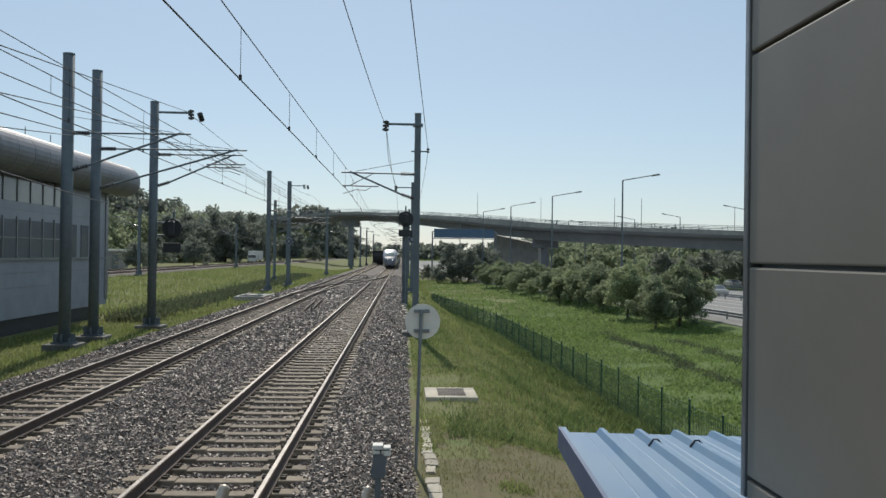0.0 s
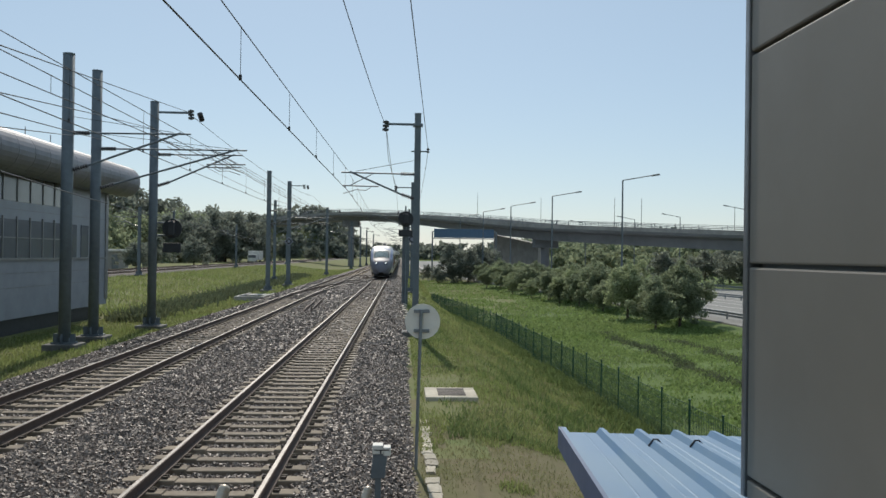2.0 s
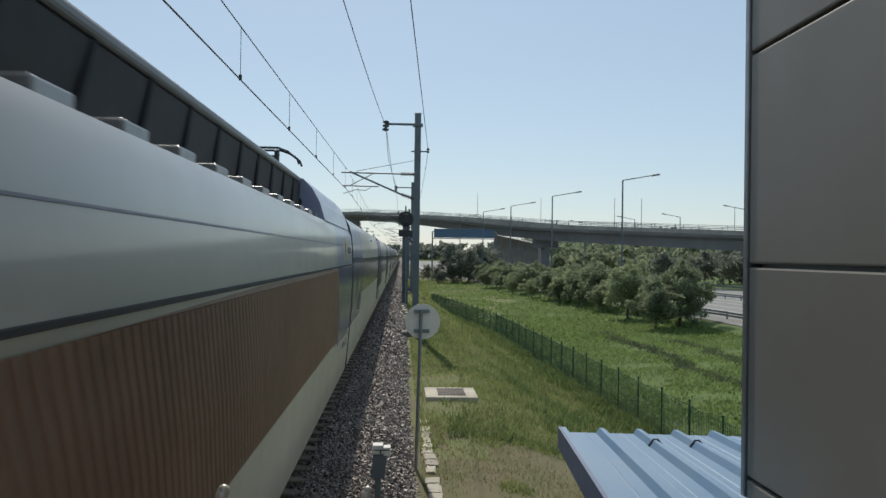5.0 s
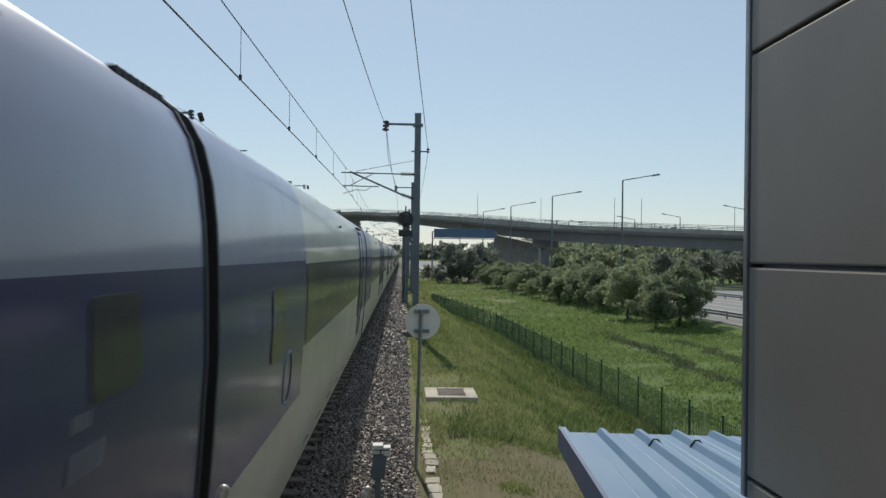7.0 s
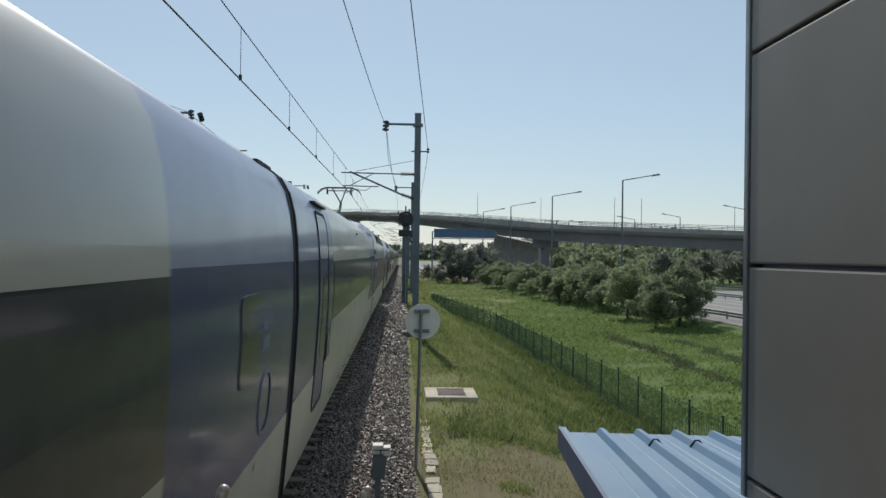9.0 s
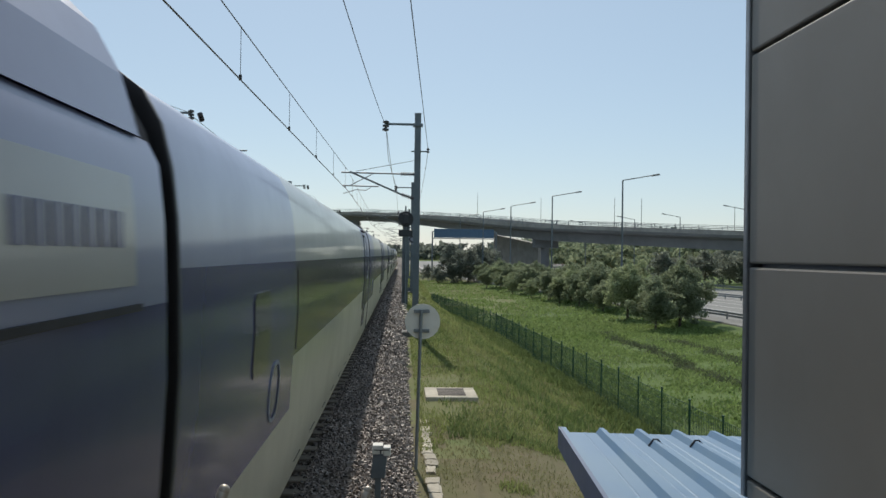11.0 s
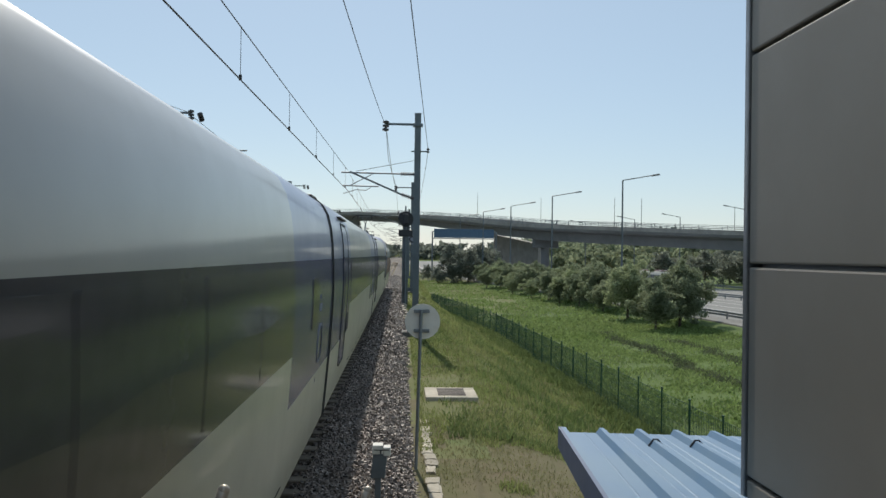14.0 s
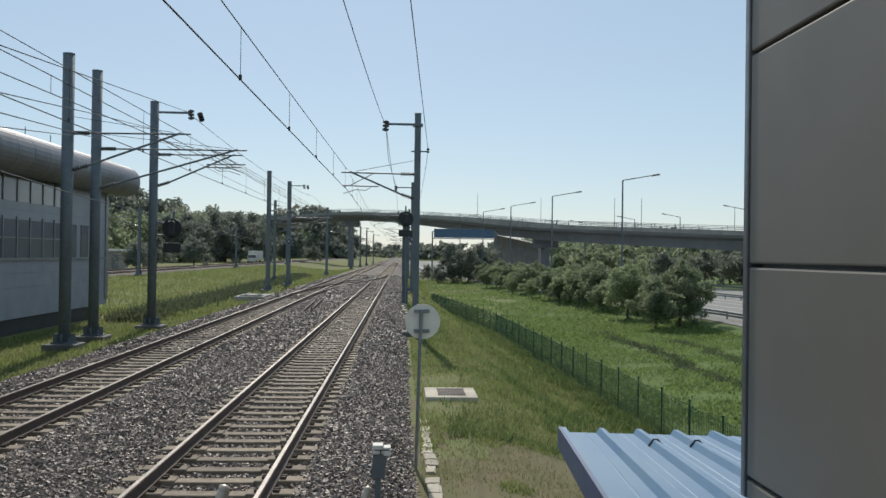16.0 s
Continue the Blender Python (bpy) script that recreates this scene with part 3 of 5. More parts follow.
    for i in range(n - 1):
        faces.append((i, i + 1, 4 * n + i + 1, 4 * n + i))
    part("roof_sheet", mesh("roof_sheet", verts, faces, "blue_roof"), "blue_roof", sh, "blue trapezoid roof sheet")
    for a in (0.542, 0.792):
        p = o + d * -0.62 + r * a
        bm = tube([(-0.045, 0, -0.016), (-0.012, 0, 0.024), (0.012, 0, 0.024), (0.045, 0, -0.016)], 0.006, 6)
        bm.transform(Matrix.Translation(p))
        part("roof_clip", bm, "black", sh)
    verts = []
    for s in (0.0, -2.75):
        for off in (0.0, 0.02):
            for z in (0.0, -0.14):
                verts.append(o + d * s + r * off + Vector((0, 0, z - 0.004 + 0.02)))
    part("fascia", mesh("fascia", verts, [(0, 1, 5, 4), (2, 3, 7, 6), (0, 2, 6, 4), (1, 3, 7, 5), (0, 1, 3, 2), (4, 5, 7, 6)], "blue_dark"), "blue_dark", sh, "dark blue fascia")
    part("wall", box(1.35, 4.0, 3.85, 5.45, -0.9, 1.36), "cladding", sh)
    # marker sign seen from behind
    sg = thing("round_sign", pose(0.29, 13.3, -0.55), "round track sign seen from behind on a thin post", "sign")
    part("post", tube([(-0.03, 0, 0), (0.02, 0, 2.47)], 0.026, 10), "galv", sg)
    part("disc", disc((0.045, 0.05, 2.29), (0, 1, 0), 0.27, 0.012, 48), "sign_back", sg, "pale disc back")
    for z in (2.15, 2.45):
        part("clamp", box(-0.09, 0.15, 0.0, 0.04, z - 0.025, z + 0.025, 0.005), "galv", sg)
    # inspection slab
    sl = thing("inspection_chamber", pose(1.2, 20.1, -0.60), "concrete inspection chamber with weathered cover", "inspection chamber")
    part("slab", box(-0.62, 0.56, -0.72, 0.72, -0.3, 0.20, 0.02), "edge_stone", sl)
    part("cover", box(-0.33, 0.3, -0.48, 0.5, 0.195, 0.213, 0.006), "ballast", sl, "rusty brown cover")
    rng = random.Random(5)
    eg = thing("edging", pose(0, 0, 0), "row of flat limewashed edging stones in the grass", "edging", kind="structure")
    y = 10.6
    while y < 17:
        ln = rng.uniform(0.2, 0.45)
        w = rng.uniform(0.06, 0.10)
        x = 0.53 - 0.008 * (y - 10) + rng.uniform(-0.02, 0.02)
        bm = box(x - w, x + w, y, y + ln, -0.62, -0.47, 0.02)
        for v in bm.verts:
            v.co += Vector((rng.uniform(-0.02, 0.02), rng.uniform(-0.03, 0.03), 0))
        part("stone", bm, "edge_stone", eg)
        y += ln + (rng.uniform(0.25, 0.45) if rng.random() < 0.2 else rng.uniform(0.02, 0.06))
    for k in range(11):
        yy = 35 + k * 2.1
        bm = box(-0.09, 0.09, -0.5, 0.5, -0.1, 0.09, 0.03)
        bm.transform(pose(0.40 + 0.06 * math.sin(k * 1.3) - 0.026 * k, yy, -0.47, 0, 0, 15 * math.sin(k * 2.1)))
        part("stone", bm, "edge_stone", eg)


def build_far_bank():
    tr = thing("cable_trough", pose(-10.6, 64, -0.62), "pale concrete cable trough beside the track", "cable trough")
    part("side", box(-1.0, -0.8, -3, 3, 0, 0.32, 0.02), "concrete", tr)
    part("side", box(0.8, 1.0, -3, 3, 0, 0.32, 0.02), "concrete", tr)
    part("end", box(-0.8, 0.8, -3, -2.8, 0, 0.32, 0.02), "concrete", tr)
    part("lid", box(-0.8, 0.8, 0.5, 2.9, 0.12, 0.26, 0.02), "concrete", tr)
    dp = thing("depot_shed", pose(-47, 135, ground_z(-47, 135)), "low pale shed with a flat roof behind the far tracks", "shed")
    part("wall", box(-3.5, 3.5, -6, 6, 0, 2.6, 0.03), "concrete", dp)
    part("roof", box(-3.9, 3.9, -6.4, 6.4, 2.6, 2.95, 0.04), "white", dp, "pale flat roof")
    part("door", box(3.5, 3.54, -2, 1, 0, 2.1), "mast", dp)
    for k in range(3):
        part("window", box(-2.6 + k * 1.9, -1.4 + k * 1.9, -6.03, -5.99, 1.1, 2.0), "glass", dp)
    v = thing("truck", pose(-38, 228, ground_z(-38, 228)), "white box truck parked behind the far tracks", "truck")
    part("box_body", box(-1.25, 1.6, -3, 3, 0.9, 3.2, 0.05), "white", v)
    part("cab", box(-1.1, 1.1, -4.8, -3.1, 0.5, 2.3, 0.15), "white", v)
    part("windscreen", box(-0.95, 0.95, -4.82, -4.6, 1.4, 2.1), "glass", v)
    for y in (-4, 2):
        for s in (-1, 1):
            part("wheel", disc((s * 1.0, y, 0.45), (1, 0, 0), 0.45, 0.3, 16), "rubber", v)


def build_signals():
    for (x, y, zc, r, zb) in ((0.23, 56, 5.05, 0.5, -0.5), (-9.94, 38.2, 3.75, 0.42, -0.65)):
        s = thing("colour_light_signal", pose(x, y, zb), "black round railway signal on a steel post, unlit from behind", "railway signal", "signals")
        h = zc - zb
        if x > 0:
            part("post", tube([(0, 0.25, 0), (0, 0.25, h + 0.2)], 0.07, 10), "mast", s)
            part("ladder", box(-0.2, 0.2, 0.3, 0.36, 0, h), "mast", s)
        else:
            for q in (-0.3, 0.25):
                part("mast_bracket", tube([(-0.9, 0.0, h + q), (0.05, 0.05, h + q)], 0.04, 8), "mast", s)
        part("backboard", disc((0, 0, h), (0, 1, 0), r, 0.06, 36), "black", s)
        part("hood", box(-0.16, 0.16, -0.3, 0, h - 0.32, h + 0.32, 0.05), "black", s)
        part("lower_board", box(-r * 0.9, r * 0.9, -0.05, 0.05, h - r - 0.62, h - r - 0.2, 0.02), "black", s)
        part("bracket", tube([(0, 0.25, h + r), (0, 0.25, h + r + 0.35)], 0.05, 8), "mast", s)
    for (x, y, z, w) in ((0.85, 72.7, 4.05, 0.65), (-11.55, 89.7, 3.95, 0.68)):
        s = thing("diamond_sign", pose(x, y, z), "grey and white diamond sign on a mast", "sign", "diamond signs")
        for (k, mt, dy) in ((1, "mark", 0), (0.72, "black", -0.012), (0.42, "mark", -0.02)):
            bm = box(-w / 2 * k, w / 2 * k, dy - 0.006, dy + 0.006, -w / 2 * k, w / 2 * k)
            bm.transform(Matrix.Rotation(math.pi / 4, 4, "Y"))
            part("plate", bm, mt, s)
        part("bracket", box(-0.05, 0.05, 0, 0.2, -0.05, 0.05), "mast", s)


def build_building():
    b = thing("station_building", pose(0, 0, 0), "low grey station building with silver tubular roof edge", "building")
    X, Y1 = -16.0, 48.1
    part("wall", box(X - 10, X, 4, Y1, -0.12, 3.15), "cladding", b)
    part("wall", box(X - 10, X, 4, Y1, 3.15, 6.1), "cladding", b)
    part("plinth", box(X - 9.6, X - 0.25, 4, Y1 - 0.6, -1.0, -0.12), "black", b, "dark recessed plinth")
    part("corner_trim", box(X - 0.05, X + 0.05, Y1 - 0.35, Y1 + 0.05, 0.17, 6.1), "alu", b)
    y = 20.0
    while y < 41:
        w = part("window", box(X, X + 0.02, y + 0.05, y + 1.25, 2.38, 4.0), "glass", b, "dark window pane")
        part("frame", box(X, X + 0.06, y - 0.03, y + 0.05, 2.4, 4.12), "alu", w)
        part("frame", box(X + 0.02, X + 0.05, y, y + 1.3, 3.22, 3.27), "alu", w)
        w = part("window", box(X, X + 0.02, y + 0.05, y + 1.25, 4.75, 6.0), "glass", b, "upper window pane")
        part("frame", box(X, X + 0.06, y - 0.03, y + 0.05, 4.75, 6.05), "alu", w)
        y += 1.3
    for (a, c) in ((42.3, 43.6), (44.2, 45.2)):
        part("window", box(X, X + 0.03, a, c, 2.38, 4.0), "glass", b, "dark window pane")
    for z in (1.15, 1.75, 4.4):
        part("joint", box(X, X + 0.012, 4, Y1 - 0.4, z, z + 0.025), "alu", b)
    part("sill", box(X, X + 0.1, 4, Y1 - 0.4, 2.3, 2.4), "alu", b)
    # tubular roof edge in bands
    R = 0.84
    cx, cz = X + 0.5, 6.6
    y = 4.0
    while y < 49.4:
        y2 = min(y + 1.5, 49.4)
        last = y2 > 49.3
        pts = [(cx, y + 0.01, cz), (cx, y2 - 0.01, cz)]
        bm = tube(pts, R, 28)
        part("roof_band", bm, "tube_roof", b, "silver curved roof band", smooth=False)
        y = y2
    bm = bmesh.new()
    bmesh.ops.create_uvsphere(bm, u_segments=28, v_segments=14, radius=R)
    bm.transform(pose(cx, 49.4, cz) @ Matrix.Diagonal((1, 0.55, 1, 1)))
    part("roof_end", bm, "tube_roof", b, "rounded silver roof end", smooth=True)
    part("roof", box(X - 10, X + 0.2, 4, 48.5, 7.0, 7.3), "cladding", b)
    for k in range(12):
        part("skylight", box(X - 0.9, X + 0.1, 16 + k * 2.6, 17.9 + k * 2.6, 7.3, 7.52, 0.05), "tube_roof", b)
        part("guard_post", tube([(X + 0.35, 16 + k * 2.6, 7.2), (X + 0.35, 16 + k * 2.6, 7.85)], 0.02, 6), "galv", b)


# ---- overpass and highway ----
def build_overpass():
    o = thing("overpass", pose(0, 0, 0), "long grey concrete road overpass crossing tracks and highway", "bridge", kind="structure")
    st = [(-120, 322, 6.5), (-60, 292, 11.3), (-36, 278, 13.2), (-14.6, 262, 14.6), (6.3, 240, 13.2), (19.5, 215, 11.2), (31, 185, 8.9),
          (41, 165, 7.9), (57, 150, 6.9), (90, 128, 5.6), (140, 100, 4.2)]
    P = []
    for (a, b) in zip(st, st[1:]):
        for k in range(6):
            P.append(Vector(a).lerp(Vector(b), k / 6))
    P.append(Vector(st[-1]))
    for _ in range(4):
        P = [P[0]] + [(P[i - 1] + P[i] * 2 + P[i + 1]) / 4 for i in range(1, len(P) - 1)] + [P[-1]]
    prof = [(-6, 0.1), (-6, 0), (-5.6, -0.5), (-3, -0.9), (-2.6, -2.6), (2.6, -2.6), (3, -0.9), (5.6, -0.5), (6, 0), (6, 0.1)]

    def run(name, prof, mat, close=True):
        verts, faces = [], []
        for i, p in enumerate(P):
            d = (P[min(i + 1, len(P) - 1)] - P[max(i - 1, 0)])
            d.z = 0
            d.normalize()
            nrm = Vector((d.y, -d.x, 0))
            slim = 0.62 + 0.38 * float(smoothstep(-14, 24, p.x))
            for a, z in prof:
                verts.append(p + nrm * a + Vector((0, 0, z * slim if z < -0.6 else z)))
        n = len(prof)
        for i in range(len(P) - 1):
            for k in range(n):
                j = (k + 1) % n
                faces.append((i * n + k, i * n + j, (i + 1) * n + j, (i + 1) * n + k))
        return part(name, mesh(name, verts, faces, mat), mat, o)
    run("girder", prof, "deck")
    for s in (-1, 1):
        run("parapet", [(s * 5.75, 0), (s * 5.75, 0.75), (s * 6.02, 0.75), (s * 6.02, 0)], "concrete")
        for z in (0.95, 1.25, 1.5):
            run("rail", [(s * 5.86 - 0.04, z), (s * 5.86 - 0.04, z + 0.07), (s * 5.86 + 0.04, z + 0.07), (s * 5.86 + 0.04, z)], "galv")
        for i in range(0, len(P), 1):
            d = (P[min(i + 1, len(P) - 1)] - P[max(i - 1, 0)])
            d.z = 0
            d.normalize()
            q = P[i] + Vector((d.y, -d.x, 0)) * s * 5.86
            part("rail_post", box(q.x - 0.05, q.x + 0.05, q.y - 0.05, q.y + 0.05, q.z + 0.7, q.z + 1.6), "galv", o)
    for (px, py, top, w) in ((-15.2, 262, 12.6, 0.9), (31, 187, 6.4, 0.9), (-60, 292, 9.3, 1.3)):
        bm = tube([(px, py, -3), (px, py, top - 1.6)], w, 18)
        box(px - 2.6, px + 2.6, py - 1.6, py + 1.6, top - 1.8, top + 0.3, 0.2, bm)
        part("pier", bm, "deck", o)
    # tapered retaining wall of the ramp
    verts = [(23.5, 222, -2.6), (31.5, 200, -2.6), (31.5, 200, 5.6), (23.5, 222, 8.2), (25, 223, -2.6), (33, 201, -2.6), (33, 201, 5.6), (25, 223, 8.2)]
    part("wing_wall", mesh("wing_wall", verts, [(0, 1, 2, 3), (4, 5, 6, 7), (0, 1, 5, 4), (1, 2, 6, 5), (2, 3, 7, 6), (3, 0, 4, 7)], "concrete"), "concrete", o)
    rng = random.Random(8)
    for (x, y, z, h) in ((19, 214, 12.2, 9), (31, 188, 9.3, 9), (42, 165, 8, 9), (46, 160, 7.6, 9), (60, 149, 6.6, 8)):
        m = thing("light_pole", pose(x, y + 5.5, z - 0.6), "thin plain pole on the overpass", "pole", "overpass poles")
        part("shaft", tube([(0, 0, 0), (0, 0, h * 0.8)], 0.07, 6, r2=0.04), "galv", m)


def street_lamp(x, y, zb, h, s):
    t = thing("street_lamp", pose(x, y, zb), "tall grey highway lamp with a single rising arm", "street lamp", "highway lamps")
    part("pole", tube([(0, 0, 0), (0, 0, h)], 0.13, 10, r2=0.08), "mast", t)
    part("arm", tube([(0, 0, h), (s * 3.4, 0, h + 0.62)], 0.055, 8), "mast", t)
    bm = box(-0.45, 0.45, -0.16, 0.16, -0.1, 0.1, 0.06)
    bm.transform(pose(s * 3.7, 0, h + 0.66, 0, -10 * s, 0))
    part("head", bm, "galv", t)


def build_highway():
    ys = np.concatenate([[-900, -100], np.arange(0, 420, 8.0), [500, 700]])
    off = [-1.6, -1.5, 0.4, 0.9, 34.5, 34.9, 36.5]
    zz = [-2.75, -2.32, -2.28, -2.25, -2.25, -2.28, -2.7]
    verts = [(road_x(y) + a, y, z) for y in ys for a, z in zip(off, zz)]
    n = len(off)
    faces = [(j * n + i, j * n + i + 1, (j + 1) * n + i + 1, (j + 1) * n + i) for j in range(len(ys) - 1) for i in range(n - 1)]
    tagged(new("road", mesh("road", verts, faces, "asphalt")), "pale worn multi-lane highway surface", "road", kind="structure")

    def strip(name, a, z0, z1, w, mat, label, y0=30, y1=400):
        yy = np.arange(y0, y1, 6.0)
        v, f = [], []
        for y in yy:
            x = road_x(y) + a
            v += [(x, y, z0), (x, y, z1), (x + w, y, z1), (x + w, y, z0)]
        for j in range(len(yy) - 1):
            for k in range(4):
                f.append((j * 4 + k, j * 4 + (k + 1) % 4, j * 4 + 4 + (k + 1) % 4, j * 4 + 4 + k))
        return mesh(name, v, f, mat)
    for k, a in enumerate((1.6, 5.2, 8.8, 12.4, 15.6, 19.6, 23.2, 26.8, 30.4, 33.6)):
        ln = new("lane_line", strip("lane_line", a, -2.245, -2.238, 0.18, "white", ""))
        tagged(ln, "white painted lane line on the road", "road marking", "lane lines", "structure")
    for a, nm in ((0.0, "near"), (17.4, "middle"), (34.6, "outer")):
        g = thing("guard_rail", pose(0, 0, 0), "grey steel highway guard rail on short posts", "guard rail", "highway guard rails", "structure")
        for z in (-1.72, -1.95) if nm == "near" else (-1.68, -1.9):
            part("beam", strip("beam", a, z - 0.08, z + 0.08, 0.07, "galv", ""), "galv", g)
        for k in range(60):
            y = 32 + k * 4.0
            x = road_x(y) + a + 0.12
            part("post", box(x - 0.05, x + 0.05, y - 0.06, y + 0.06, -2.5, -1.6), "galv", g)
    for (x, y, s, h) in ((24.4, 95.5, 1, 13.65), (21.15, 122, 1, 13.6), (18.3, 146, 1, 13.5), (15.6, 167, 1, 13.5), (12.7, 190, 1, 13.4),
                         (61.5, 190, -1, 14.2), (63, 157, -1, 14.2), (54.8, 203, -1, 14.1), (48.5, 228, -1, 14)):
        street_lamp(x, y, -2.3, h, s)
    # blue gantry sign
    s = thing("gantry_sign", pose(0, 182, -2.2), "wide blue highway sign on a steel gantry", "road sign")
    part("panel", box(6.7, 19.3, 0, 0.15, 8.65, 10.5, 0.02), "sign_blue", s, "blue sign panel")
    for x in (6.4, 19.8):
        part("post", tube([(x, 0.3, -0.3), (x, 0.3, 10)], 0.16, 10), "galv", s)
    for z in (8.5, 9.9):
        part("beam", tube([(6.4, 0.35, z), (19.8, 0.35, z)], 0.1, 8), "galv", s)


def build_fence():
    f = thing("fence", pose(0, 0, 0), "dark green wire mesh fence along the foot of the bank", "fence", kind="structure")
    ys = [17.15]
    while ys[-1] < 92:
        ys.append(ys[-1] + 2.33)
    bm = bmesh.new()
    for k in range(20):
        x = (k + 0.5) / 20
        box(x - 0.003, x + 0.003, -0.005, 0.005, 0.05, 1.5, 0, bm)
    for z in (0.05, 0.3, 0.55, 0.8, 1.05, 1.3, 1.5):
        box(0, 1, -0.004, 0.004, z - 0.005, z + 0.005, 0, bm)
    panel = from_bm("mesh_panel", bm, "fence")
    post = from_bm("post", tube([(0, 0, -0.3), (0, 0, 1.62)], 0.03, 8), "fence")
    capm = from_bm("post_cap", disc((0, 0, 1.64), (0, 0, 1), 0.04, 0.04, 8), "fence")
    for a, b in zip(ys, ys[1:]):
        p = Vector((fence_x(a), a, ground_z(fence_x(a), a)))
        q = Vector((fence_x(b), b, ground_z(fence_x(b), b)))
        o = part("post", post, "fence", f)
        o.location = p
        c = part("cap", capm, "fence", o)
        o = part("mesh_panel", panel, "fence", f)
        d = q - p
        o.matrix_basis = Matrix(((d.x, -d.y / 2, 0, p.x), (d.y, d.x / 2, 0, p.y), (d.z, 0, 1, p.z), (0, 0, 0, 1)))


# ---- plants ----
def blades(name, pts, h, w, mat, label, seed, lean=0.35):
    rng = np.random.default_rng(seed)
    n = len(pts)
    pts = np.asarray(pts)
    a = rng.uniform(0, 2 * np.pi, n)
    hh = h * rng.uniform(0.5, 1.4, n)
    ww = w * rng.uniform(0.6, 1.4, n)
    dx, dy = np.cos(a) * ww, np.sin(a) * ww
    lx, ly = rng.normal(0, lean, n) * hh, rng.normal(0, lean, n) * hh
    v = np.zeros((n, 5, 3))
    v[:, 0] = pts + np.stack([-dx, -dy, np.zeros(n)], 1)
    v[:, 1] = pts + np.stack([dx, dy, np.zeros(n)], 1)
    v[:, 2] = pts + np.stack([dx * 0.8 + lx * 0.35, dy * 0.8 + ly * 0.35, hh * 0.6], 1)
    v[:, 3] = pts + np.stack([-dx * 0.8 + lx * 0.35, -dy * 0.8 + ly * 0.35, hh * 0.6], 1)
    v[:, 4] = pts + np.stack([lx, ly, hh], 1)
    i = np.arange(n)[:, None] * 5
    faces = [tuple(f) for f in (i + np.array([[0, 1, 2, 3]]))] + [tuple(f) for f in (i + np.array([[3, 2, 4]]))]
    ob = new(name, mesh(name, v.reshape(-1, 3), faces, mat))
    return tagged(ob, label, "grass", kind="stuff")


def build_grass():
    rng = np.random.default_rng(11)

    def scatter(n, x0, x1, y0, y1, ok=lambda x, y: True, patch=0.0, sc=0.5):
        out = []
        for x, y in zip(rng.uniform(x0, x1, n), y0 + (y1 - y0) * rng.uniform(0, 1, n) ** 1.4):
            if 0.55 < x < 1.8 and 19.3 < y < 20.9:
                continue
            if ok(x, y) and (not patch or noise.noise(Vector((x * sc, y * sc, 1))) + rng.normal(0, 0.25) > patch):
                out.append((x, y, ground_z(x, y)))
        return out
    blades("grass", scatter(130000, 0.35, 8, 11, 42, ok=lambda x, y: y > 15.5 + 2 * noise.noise(Vector((x, y * 0.6, 2))) or noise.noise(Vector((x * 0.9, y * 0.9, 5))) > 0.34, patch=-0.4), 0.065, 0.008, "blade", "short green grass on the bank", 1)
    blades("grass", scatter(11000, 0.35, 4, 9.5, 17, patch=-0.2), 0.04, 0.007, "blade_dry", "dry thin grass on bare earth", 2)
    blades("grass", scatter(5000, 1.5, 7.5, 17, 45, patch=0.2, sc=0.8), 0.2, 0.010, "blade_dry", "tall pale grass tufts on the bank", 3)
    blades("grass", scatter(26000, 0.4, 7, 38, 95, patch=-0.1), 0.16, 0.02, "blade", "rough green grass on the bank", 4)
    blades("meadow_weeds", scatter(90000, 3, 24, 20, 75, ok=lambda x, y: x > fence_x(y) + 0.3 and x < road_x(y) - 3, patch=-0.25, sc=0.3), 0.12, 0.04, "weed",
           "bright green meadow weeds", 5, 0.6)
    blades("meadow_weeds", scatter(36000, 2.5, 24, 60, 190, ok=lambda x, y: x > max(fence_x(y), 1.8) + 0.3 and x < road_x(y) - 3, patch=-0.2, sc=0.2), 0.2, 0.06, "weed",
           "bright green meadow weeds", 6, 0.6)
    blades("grass", scatter(34000, -16, -9.6, 22, 75, ok=lambda x, y: x > -15.5 or y > 50), 0.13, 0.014, "blade", "green grass beside the far track", 7)
    blades("grass", scatter(42000, -30, -10, 48, 190), 0.22, 0.035, "blade", "green grass on the far bank", 8)
    def along_fence(n, spread, y0, y1):
        ys = rng.uniform(y0, y1, n)
        xs = np.array([fence_x(y) for y in ys]) + rng.normal(-0.15, spread, n)
        return [(x, y, ground_z(x, y)) for x, y in zip(xs, ys) if noise.noise(Vector((x * 0.6, y * 0.5, 9))) > -0.3]
    blades("fence_weeds", along_fence(16000, 0.45, 18, 92), 0.3, 0.022, "weed_dark", "tall dark weeds along the fence foot", 31, 0.5)
    blades("bank_weeds", scatter(16000, 3.2, 7.6, 18, 60, patch=0.12, sc=0.45), 0.2, 0.016, "weed_dark", "darker weed patches low on the bank", 32, 0.5)
    blades("bank_weeds", scatter(17000, 0.9, 5.5, 15.5, 60, patch=0.16, sc=0.42), 0.13, 0.013, "weed_dark", "darker weed patches on the bank", 33, 0.5)
    for x0, y0, y1, n in ((15.0, 33, 64, 2200), (18.5, 36, 58, 1100)):
        blades("furrow_weeds", [(x, y, ground_z(x, y)) for y, q in zip(rng.uniform(y0, y1, n), rng.normal(0, 0.3, n)) for x in (x0 + 0.3 * math.sin(y * 0.4) + 0.2 * math.sin(y * 1.7) + q,)],
               0.18, 0.035, "scrub", "dark weeds along a furrow in the meadow", int(n), 0.6)
